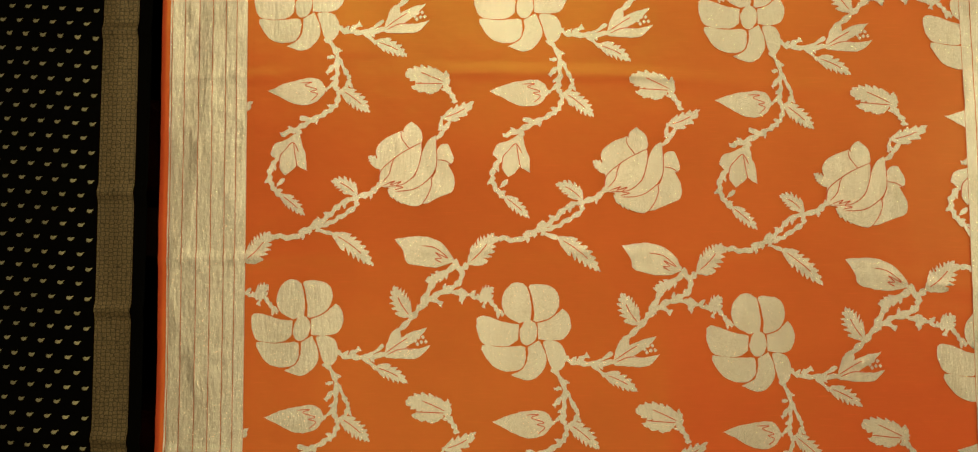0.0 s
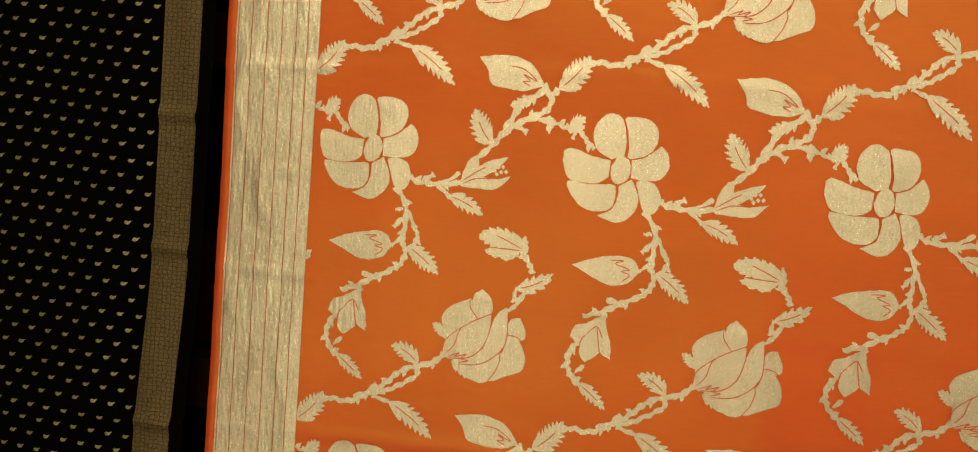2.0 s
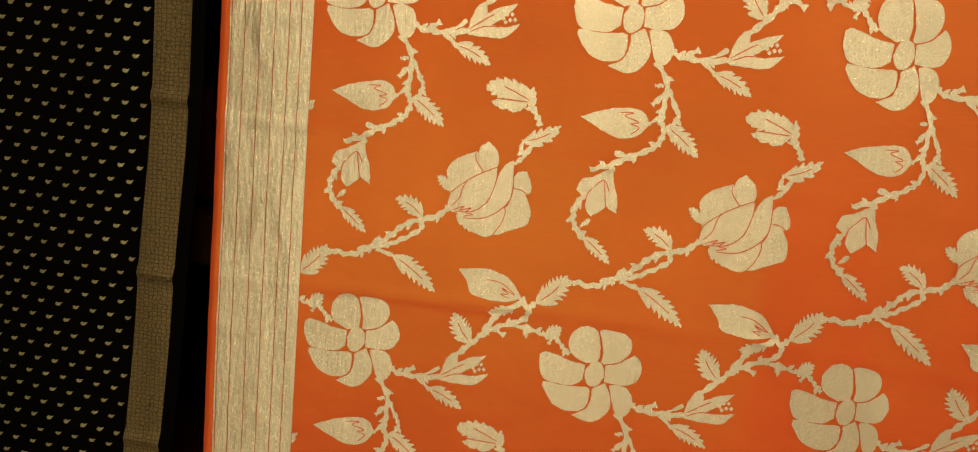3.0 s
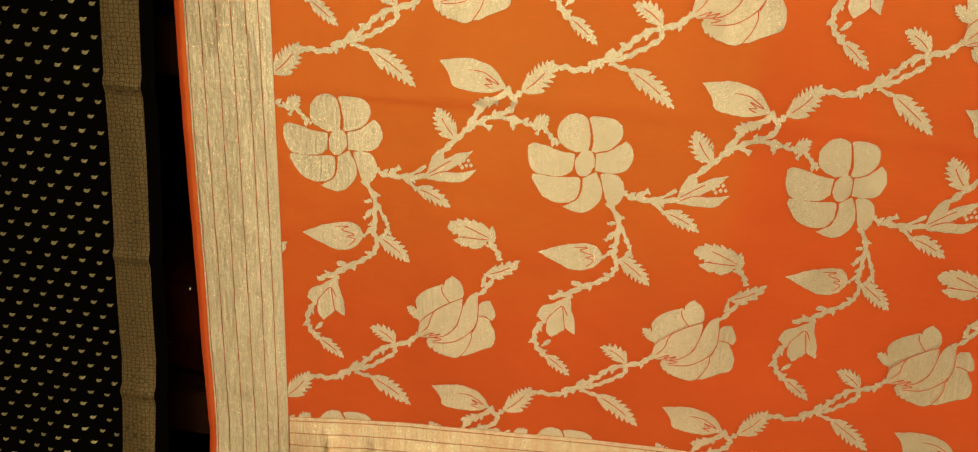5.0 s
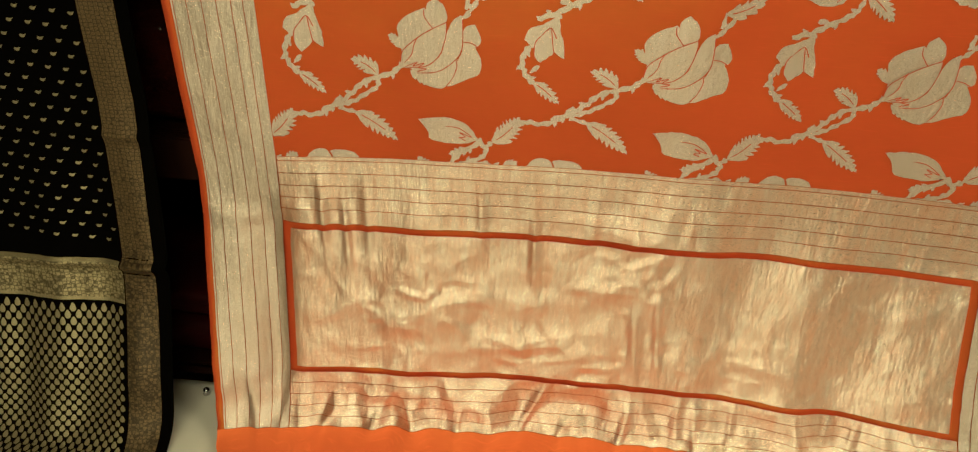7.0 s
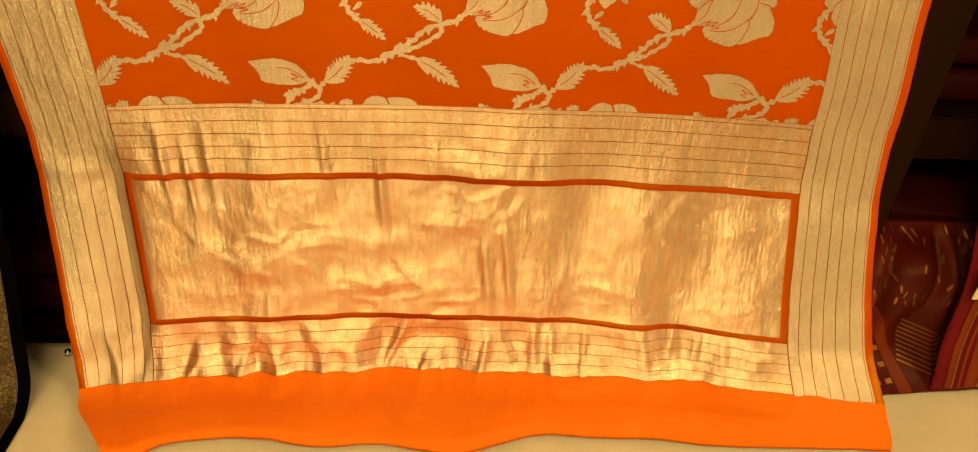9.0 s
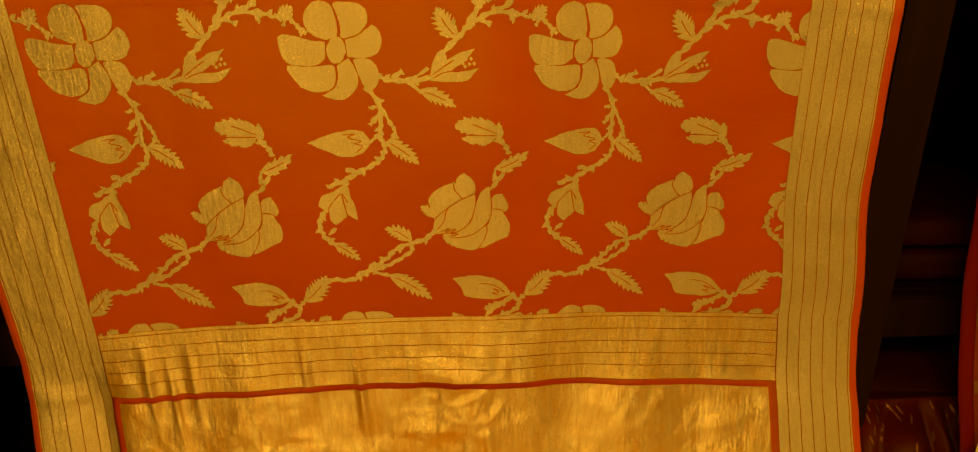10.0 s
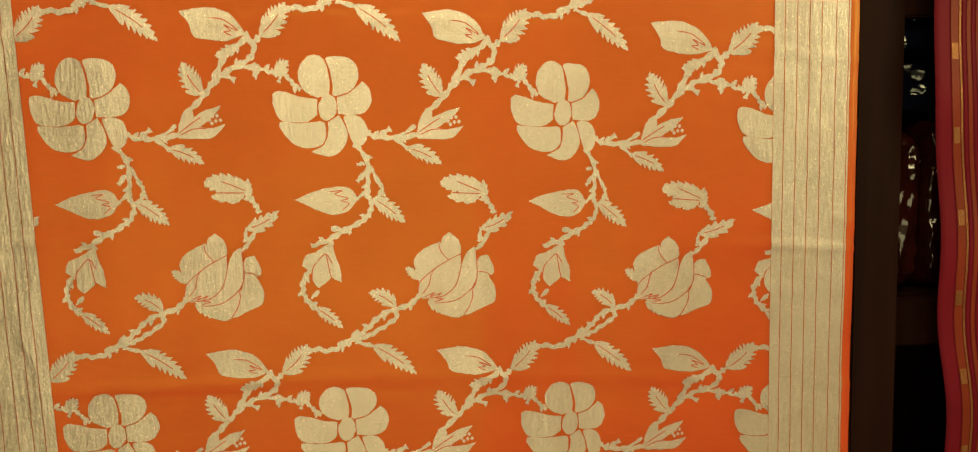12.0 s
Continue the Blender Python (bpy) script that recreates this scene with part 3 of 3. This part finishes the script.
def leaves(w):
    for base, tip, width, bend, teeth in (
        ((137, 317), (247, 404), 58, -6, 7), ((-86, 708), (8, 786), 44, -4, 6), ((201, 715), (105, 658), 56, 12, 6), ((513, 423), (632, 360), 52, 10, 4),
        ((107, -312), (261, -202), 62, -8, 8), ((265, 137), (386, 193), 52, -8, 6), ((402, -42), (337, -141), 68, -8, 7), ((605, -213), (702, -320), 74, 10, 8),
        ((-175, -112), (-124, -141), 40, 0, 4), ((-68, 648), (-99, 677), 14, 0, 0), ((584, -138), (585, -88), 30, 0, 3), ((527, -180), (451, -158), 34, 0, 4),
    ):
        leaf = w.lay("leaf", [leaf_shape(base, tip, width * 1.2, bend, teeth, 0.5, blunt=0.85, fat=0.40)], GOLD, saree, LIFT, "toothed gold brocade leaf")
        if leaf and width > 40:
            spine = bent(base, tip, bend, 16)
            w.lay("vein", [seam(spine[2:12:3], 1.7)], ORANGE_LINE, leaf, LIFT + 0.0004, ragged=0.2)
    for left, right, vein in (
        ([(85, 317), (64, 283), (22, 275), (-61, 291), (-134, 321)], [(83, 325), (46, 365), (-19, 373), (-90, 342), (-134, 321)],
         [(-14, 293), (33, 290), (7, 302), (52, 317), (28, 325), (54, 335), (31, 358)]),
        ([(556, -226), (513, -281), (437, -305), (340, -292)], [(551, -217), (488, -200), (388, -213), (373, -249), (340, -292)],
         [(437, -270), (488, -263), (534, -230), (490, -247), (511, -230), (488, -227), (511, -216)]),
    ):
        leaf = w.lay("leaf", [petal_shape(left, right)], GOLD, saree, LIFT, "smooth rounded gold brocade leaf")
        if leaf:
            w.lay("vein", [seam(vein, 1.6)], ORANGE_LINE, leaf, LIFT + 0.0004, ragged=0.2)
    # the broad toothed leaf at the end of the rose's upper shoot
    broad = w.lay("leaf", [leaf_shape((537, 284), (380, 260), 78, 8, 6, 0.30, 0.6, 0.45), leaf_shape((523, 293), (401, 306), 48, -8, 4, 0.3), leaf_shape((513, 293), (468, 333), 34, 0, 3, 0.3),
                          leaf_shape((530, 309), (532, 246), 34, 0, 3, 0.3)], GOLD, saree, LIFT, "broad lobed gold brocade leaf")
    if broad:
        w.lay("vein", [seam([(523, 289), (480, 270), (439, 254)], 1.7), seam([(519, 295), (490, 295), (418, 294)], 1.7)], ORANGE_LINE, broad, LIFT + 0.0004, ragged=0.2)


def blooms(w):
    """The hanging blossom and the half open bud beside the flower."""
    for (name, label), petals, lines in (
        (BLOSSOM, (([(-26, 479), (-70, 506), (-109, 521), (-123, 558)], [(-28, 523), (-59, 549), (-88, 583), (-123, 558)]),
                   ([(-47, 502), (-78, 544), (-88, 606), (-66, 637)], [(-12, 513), (-13, 555), (-25, 602), (-66, 637)]),
                   ([(-28, 497), (-34, 544), (-23, 596), (13, 619)], [(-12, 469), (-5, 523), (10, 565), (13, 619)])),
         ([(-69, 544), (-85, 565), (-91, 606)], [(-36, 513), (-29, 565), (-21, 607)], [(-69, 544), (-38, 515), (-17, 549)])),
        (BUD, (([(300, 93), (315, 40), (335, 5), (358, -7)], [(330, 95), (344, 60), (361, 29), (358, -7)]),
               ([(305, 88), (335, 50), (396, 11), (457, -7)], [(330, 95), (386, 59), (427, 30), (457, -7)]),
               ([(300, 97), (356, 68), (417, 69), (469, 56)], [(310, 104), (376, 105), (429, 98), (469, 56)])),
         ([(307, 85), (356, 50), (386, 31)], [(313, 92), (356, 72), (406, 69)])),
    ):
        bloom = None
        for k, (left, right) in enumerate(petals):
            ob = w.lay("petal" if bloom else name, [petal_shape(left, right, 12, 6)], GOLD, bloom or saree, LIFT + 0.00015 * k, "" if bloom else label)
            bloom = bloom or ob
        w.lay("outline", [seam(p, 1.7) for p in lines], ORANGE_LINE, bloom or saree, LIFT + 0.0008, ragged=0.2)
        if name == "half_open_bud":
            dots = [strip([(x, y - 7), (x, y), (x, y + 7)], [(1, 1), (7, 7), (1, 1)], 3) for x, y in ((415, 41), (427, 28), (443, 26), (437, 44), (453, 42), (423, 52))]
            w.lay("stamens", dots, GOLD, bloom or saree, LIFT, ragged=0)


def vines(w):
    shapes = []
    for points, width, thorns in (
        ([(84, 122), (124, 178), (125, 252), (121, 304), (133, 334), (121, 374), (91, 401), (34, 432), (-28, 466), (-85, 486)], 9, 6),
        ([(129, 194), (160, 254), (171, 281), (156, 313), (138, 331)], 7, 1), ([(122, 285), (83, 321)], 6, 0),
        ([(116, 225), (87, 258)], 8, 0), ([(116, 194), (89, 197)], 6, 0), ([(47, 432), (-13, 423)], 8, 1),
        ([(-13, 466), (-28, 497)], 10, 0), ([(-92, 573), (-119, 606), (-125, 648), (-109, 687), (-82, 714)], 9, 3),
        ([(286, 669), (253, 700), (196, 723)], 9, 1), ([(196, 719), (140, 745), (101, 783), (49, 822), (-15, 850)], 9, 3),
        ([(199, 723), (195, 754), (142, 791), (88, 820), (47, 829)], 8, 0),
        ([(62, -369), (27, -330), (-35, -298), (-97, -302), (-126, -292), (-180, -277)], 9, 2), ([(49, -326), (111, -310)], 7, 0),
        ([(488, 504), (523, 470), (550, 418)], 7, 1), ([(506, 470), (517, 418)], 6, 0), ([(564, 367), (554, 340), (532, 307), (523, 289)], 9, 1),
        ([(128, 80), (159, 98), (224, 101), (307, 92)], 9, 2), ([(175, 94), (214, 70)], 9, 0), ([(224, 101), (273, 143)], 7, 0), ([(239, 101), (300, 58)], 6, 0),
        ([(344, 12), (396, -36), (437, -79), (488, -113), (559, -143), (586, -178), (557, -224)], 9, 1), ([(564, -208), (500, -171), (462, -126), (433, -77)], 9, 3),
        ([(470, -107), (514, -87)], 8, 0), ([(586, -195), (606, -213)], 9, 0),
        ([(539, -126), (589, -123), (626, -113), (662, -101)], 6, 1), ([(-187, -114), (-140, -103), (-115, -78), (-88, -57)], 7, 2), ([(-154, -103), (-162, -79)], 6, 0),
    ):
        shapes += vine_shapes(points, width, thorns)
    w.lay("vine", shapes, GOLD, saree, LIFT + 0.0001, "gold brocade vine with thorns")


for row in range(-1, 4):
    for col in range(-2, 4):
        w = Weave(col * REPEAT, ROW - (row - 1) * RISE)
        open_flower(w), rose(w), leaves(w), blooms(w), vines(w)

# ---- black saree ----
BLACK_KNOTS = (0.0, 0.23, 0.40, 0.56, 0.66)
BLACK_HANG = (Vector((0, 0.0, 0.60)), Vector((-0.005, -0.030, 0.374)), Vector((-0.010, -0.080, 0.212)), Vector((-0.016, -0.135, 0.096)), Vector((-0.016, -0.26, 0.094)))
FOLDS = (1.694, 1.484, 1.334, 1.172, 0.957, 0.743, 0.552, 0.359)


def black_drape(u, v, lift=0.0):
    wave = 0.004 * noise.noise(Vector((u * 11, v * 1.5, 21))) + 0.0015 * noise.noise(Vector((u * 30, v * 5, 14)))
    for z in FOLDS:
        d = (v - z - 0.01 * noise.noise(Vector((u * 4, z, 3)))) / 0.008
        if abs(d) < 3:
            wave += 0.0040 * math.exp(-d * d)
    slant = -0.0115 * smooth01((1.18 - v) / 0.25) - 0.016 * smooth01((0.98 - v) / 0.40)
    if v >= 0.60:
        return Vector((u + slant, -0.004 - wave - lift, v))
    t = 0.60 - v
    p = hermite(BLACK_KNOTS, BLACK_HANG, t)
    k = 1 + 1.6 * smooth01(t / 0.25) * (1 - smooth01((t - 0.5) / 0.08))
    wave = wave * k + 0.006 * smooth01(t / 0.2) * (1 - smooth01((t - 0.5) / 0.08)) * math.sin(u * 52 + 1 + t * 3)
    p = Vector((u + slant + p.x, p.y - 0.004, p.z)) + Vector((0, -1, 0.3)) * (wave + lift)
    p.z = max(p.z, TABLE_Z + 0.003 + lift)
    return p


black = tagged(sheet("black_saree", black_drape, -0.95, -0.201, -0.05, 2.06, 0.008, 0.008, BLACK, thick=0.0008),
               "black silk saree dotted with small gold paisleys, hung up", "saree")
B0, B1 = -0.264, -0.2175
sheet("zari_border", black_drape, B0, B1, -0.049, 2.055, 0.005, 0.0022, DARK_GOLD, black, "narrow dim gold border with rounded cells", lift=0.0008)
sheet("zari_band", black_drape, -0.948, B0 - 0.002, 0.301, 0.362, 0.005, 0.005, BAND_GOLD, black, "gold band above the black end piece", lift=0.0009)
for z in (0.301, 0.362):
    sheet("band_edge", black_drape, -0.948, B0 - 0.002, z - 0.003, z + 0.002, 0.006, 0.003, BUTTI, black, lift=0.0012)


def paisley_points(u, v, s):
    """A comma-shaped figure: a round body with a curled tip."""
    out = []
    n = 12
    for k in range(n):
        a = 2 * math.pi * k / n
        r = 0.0031 + (0.0026 if k in (1,) else 0.0) - (0.0012 if k in (2, 3) else 0.0)
        out.append((u + s * r * 1.15 * math.cos(a), v + s * r * 0.85 * math.sin(a)))
    return out


def fan(points, u, v, place, lift):
    pts = [place(*p, lift) for p in points] + [place(u, v, lift + 0.0004)]
    n = len(points)
    return pts, [(k, (k + 1) % n, n) for k in range(n)]


field_v, field_f, count = [], [], 0
DU, DV = 0.0229, 0.0187
for j in range(80):
    for i in range(31):
        u = -0.2859 - DU * i + (DU / 2 if j % 2 else 0)
        v = 0.3927 + DV * j - 0.08 * (u + 0.2859)
        if v < 0.370:
            continue
        if u < -0.94:
            continue
        u += rng.uniform(-0.0006, 0.0006)
        pts, faces = fan(paisley_points(u, v, 1.0), u, v, black_drape, 0.0007)
        if u > -0.43 and 0.62 < v < 1.35 and count < 300:
            mesh_object("paisley", pts, faces, BUTTI, black)
            count += 1
        else:
            base = len(field_v)
            field_v += pts
            field_f += [tuple(base + k for k in f) for f in faces]
tagged(mesh_object("paisley_field", field_v, field_f, BUTTI, black, "scattered small gold paisleys"), kind="stuff")

# leaf-shaped figures of the black end piece
field_v, field_f, count = [], [], 0
for j in range(32):
    for i in range(46):
        v = 0.286 - 0.0105 * j
        u = B0 - 0.010 - 0.0142 * i - (0.0071 if j % 2 else 0)
        if u < -0.94:
            continue
        shape = []
        for k in range(10):
            a = 2 * math.pi * k / 10
            shape.append((u + 0.0040 * math.cos(a) * (1 - 0.25 * math.sin(a)), v + 0.0064 * math.sin(a) * (1.15 if math.sin(a) > 0.8 else 1)))
        pts, faces = fan(shape, u, v, black_drape, 0.0007)
        if u > -0.50 and count < 300:
            mesh_object("gold_leaf", pts, faces, BUTTI, black)
            count += 1
        else:
            base = len(field_v)
            field_v += pts
            field_f += [tuple(base + k for k in f) for f in faces]
tagged(mesh_object("gold_leaf_field", field_v, field_f, BUTTI, black, "close rows of small gold leaves"), kind="stuff")


# ---- magenta saree ----
def magenta_drape(u, v, lift=0.0):
    edge = -0.007 + 0.061 * (1.412 - v) + 0.02 * smooth01((0.7 - v) / 0.4) + 0.0025 * math.sin(v * 23)
    wave = 0.006 * noise.noise(Vector((u * 14, v * 2, 40))) + 0.003 * math.sin(v * 31 + u * 5)
    fwd = 0.06 * smooth01((0.6 - v) / 0.5)
    return Vector((u + edge, -0.002 - wave - fwd - lift, v))


magenta = tagged(sheet("magenta_saree", magenta_drape, 1.036, 1.75, 0.10, 2.06, 0.008, 0.010, MAGENTA, thick=0.0008),
                 "deep magenta silk saree with copper zari border, hung by the shelf", "saree")
for a, b, m in ((0.021, 0.031, RUST), (0.032, 0.0345, COPPER), (0.037, 0.040, MAGENTA), (0.042, 0.047, RUST), (0.049, 0.052, MAGENTA), (0.054, 0.072, RUST), (0.074, 0.078, COPPER)):
    sheet("border_stripe", magenta_drape, 1.036 + a, 1.036 + b, 0.105, 2.05, 0.006, 0.008, m, magenta, lift=0.001)
for k in range(16):
    z = 0.30 + 0.104 * k
    sheet("zari_bar", magenta_drape, 1.058, 1.066, z, z + 0.020, 0.004, 0.004, COPPER, magenta, lift=0.0014)
    sheet("zari_bar", magenta_drape, 1.092, 1.106, z + 0.03, z + 0.046, 0.004, 0.004, COPPER, magenta, lift=0.0014)
sheet("field", magenta_drape, 1.118, 1.745, 0.105, 2.05, 0.02, 0.012, RUST, magenta, "rust red body of the cloth", lift=0.001)

# ---- maroon saree, gathered on the platform ----
M_KNOTS = (0.0, 0.12, 0.21, 0.25, 0.33, 0.45, 0.55)
M_HANG = (Vector((0, 0.26, 0.39)), Vector((0, 0.13, 0.40)), Vector((0, 0.045, 0.372)), Vector((0, 0.060, 0.335)), Vector((0, 0.005, 0.275)), Vector((0, -0.022, 0.17)), Vector((0, -0.075, 0.095)))


def maroon_drape(u, v, lift=0.0):
    p = hermite(M_KNOTS, M_HANG, v)
    top = 1 - smooth01((v - 0.2) / 0.04)
    k = smooth01((v - 0.24) / 0.06) * (1 - 0.8 * smooth01((v - 0.38) / 0.10))
    bend = u + 0.35 * (v - 0.30) * (1.12 - u) / 0.2
    pleat = abs(math.sin(bend * 60 + 3 * noise.noise(Vector((u * 9, v * 5, 31)))))
    h = k * (0.026 * pleat + 0.016 * noise.noise(Vector((u * 20, v * 12, 33)))) + 0.008 * noise.noise(Vector((u * 9, v * 9, 35)))
    p = Vector((u + 0.06 * (u - 0.9) * smooth01((v - 0.3) / 0.3), p.y + 0.12 * max(0, u - 1.02) * smooth01((v - 0.3) / 0.2), p.z - top * 0.10 * max(0, u - 1.0) - 0.06 * k * max(0, u - 1.1))) + Vector((0, -0.85, 0.5)) * (h + lift)
    p.z = max(p.z, TABLE_Z + 0.003 + lift)
    return p


maroon = tagged(sheet("maroon_saree", maroon_drape, 0.80, 1.42, 0.0, 0.55, 0.004, 0.004, MAROON, thick=0.0008),
                "maroon silk saree with copper motifs, gathered on the white platform", "saree")


# shade on the upper fold under the shelf, put into a darker sheet
sheet("shaded_fold", maroon_drape, 0.802, 1.418, 0.002, 0.247, 0.008, 0.006, DEEP, maroon, "dark maroon upper fold of the cloth, shade put into its colour", lift=0.0016)


def slanted(u, v, lift=0.0):
    return maroon_drape(u + 0.42 * (v - 0.36), v, lift)


for a, b, m in ((0.925, 0.928, MAGENTA), (0.946, 0.949, MAGENTA), (0.953, 0.955, MAGENTA), (0.973, 0.976, MAGENTA), (0.992, 1.012, RUST)):
    sheet("border_stripe", slanted, a, b, 0.36, 0.549, 0.004, 0.004, m, maroon, lift=0.0009)
for k in range(6):
    for a in (0.932, 0.959, 0.979):
        sheet("zari_bar", slanted, a, a + 0.011, 0.372 + 0.03 * k, 0.381 + 0.03 * k, 0.003, 0.003, COPPER, maroon, lift=0.0010)


def figure(place, u, v, w, h, turn):
    """A small almond figure with a notched rim."""
    pts = []
    for k in range(16):
        a = 2 * math.pi * k / 16
        q = (1.0 if k % 2 else 0.72)
        x, y = w * math.cos(a) * q, h * math.sin(a) * q
        pts.append((u + x * math.cos(turn) - y * math.sin(turn), v + x * math.sin(turn) + y * math.cos(turn)))
    return fan(pts, u, v, place, 0.0010)


for j in range(9):
    for i in range(24):
        u = 0.93 + 0.016 * i + (0.008 if j % 2 else 0) + rng.uniform(-0.003, 0.003)
        v = 0.262 + 0.014 * j + rng.uniform(-0.004, 0.004)
        if rng.random() < 0.45:
            continue
        pts, faces = figure(maroon_drape, u, v, 0.0020, 0.0085, rng.uniform(-0.5, 0.5))
        mesh_object("zari_figure", pts, faces, COPPER, maroon)
for k in range(10):
    for side in (-1, 1):
        zz = [(1.125 + side * 0.055 * q, 0.445 + 0.0085 * k - 0.03 * q) for q in (0.02, 0.35, 0.68, 1.0)]
        pts = [maroon_drape(x, y + d, 0.0010) for x, y in zz for d in (-0.0016, 0.0016)]
        mesh_object("zigzag", pts, [(2 * q, 2 * q + 1, 2 * q + 3, 2 * q + 2) for q in range(3)], COPPER, maroon)

# price tag hanging on the magenta saree
tag = tagged(part("price_tag", box(1.124, 1.186, -0.0612, -0.0600, 0.288, 0.350, 0), PAPER), "small blank white paper price tag", "tag")
part("staple", box(1.134, 1.136, -0.0620, -0.0612, 0.312, 0.325, 0), INK, tag)


# ---- goods on the shelves ----
def bundle(x, y, z, w, d, h, mat, name, label, seed, crush=0.0):
    """A folded cloth, bare or in a crumpled clear bag: rounded edges, uneven creased faces."""
    bm = box(x, x + w, y, y + d, z, z + h, 0)
    bmesh.ops.subdivide_edges(bm, edges=bm.edges[:], cuts=26 if crush else 9, use_grid_fill=True)
    c = Vector((x + w / 2, y + d / 2, z + h / 2))
    for v in bm.verts:
        q = Vector(((v.co.x - c.x) / w * 2, (v.co.y - c.y) / d * 2, (v.co.z - c.z) / h * 2))
        r = (abs(q.x) ** 6 + abs(q.y) ** 6 + abs(q.z) ** 6) ** (1 / 6)
        v.co = c + Vector((q.x * w, q.y * d, q.z * h)) * 0.5 / max(1, r)
        n = 0.005 * noise.noise(Vector((v.co.x * 30 + seed, v.co.y * 30, v.co.z * 45)))
        if crush:
            n += crush * crease(v.co.x * 34 + seed, v.co.z * 22 + v.co.y * 9, seed, 0.6) + 0.5 * crush * noise.noise(Vector((v.co.x * 95, v.co.z * 60 + seed, v.co.y * 40)))
        if v.co.z > z + 0.002:
            v.co += Vector((0, -1, 0.2)) * n
    return tagged(part(name, bm, mat, None, "", True), label, "bundle", "goods on the shelf")


for k in range(3):
    bundle(1.014 + 0.060 * k, 0.078, 1.03, 0.058, 0.26, 0.225 + 0.012 * (k % 2), PLASTIC, "wrapped_saree", "dark maroon folded saree in a crumpled clear bag", k * 3.1 + 1, 0.010)
bundle(1.016, 0.082, 1.272, 0.20, 0.25, 0.075, NAVY, "wrapped_saree", "dark blue folded saree in a crumpled clear bag", 5.5, 0.010)
bundle(1.018, 0.084, 1.352, 0.20, 0.25, 0.070, NAVY, "wrapped_saree", "dark blue folded saree in a crumpled clear bag", 9.5, 0.010)
bundle(1.016, 0.085, 0.52, 0.24, 0.26, 0.055, DEEP, "folded_saree", "folded dark maroon saree on the shelf", 1.0)
bundle(1.02, 0.085, 0.577, 0.22, 0.25, 0.05, DEEP, "folded_saree", "folded dark maroon saree on the shelf", 8.0)
bundle(-0.42, 0.05, 0.115, 0.36, 0.25, 0.07, DEEP, "folded_saree", "folded maroon saree with woven pattern on the lowest shelf", 2.0)
bundle(-0.42, 0.06, 0.187, 0.36, 0.25, 0.05, DEEP, "folded_saree", "folded dark magenta saree stacked on another", 3.0)
for z in (0.52, 1.03, 1.47):
    bundle(-0.44, 0.085, z, 0.34, 0.25, 0.16, PLASTIC, "wrapped_saree", "dark folded saree in a crumpled clear bag", z * 7, 0.008)


# a small steel knob at the back of the platform
def lathe(profile, x, y, z, n=20):
    pts = [(x + rr * math.cos(2 * math.pi * k / n), y + rr * math.sin(2 * math.pi * k / n), z + h) for rr, h in profile for k in range(n)]
    faces = [(j * n + k, j * n + (k + 1) % n, (j + 1) * n + (k + 1) % n, (j + 1) * n + k) for j in range(len(profile) - 1) for k in range(n)]
    return pts, faces


pts, faces = lathe(((0.006, 0.0), (0.006, 0.0015), (0.0045, 0.003), (0.0056, 0.005), (0.0056, 0.0075), (0.0038, 0.0105), (0.001, 0.0115)), -0.236, -0.012, TABLE_Z)
tagged(mesh_object("steel_knob", pts, faces, STEEL), "small polished steel knob on the platform", "knob")
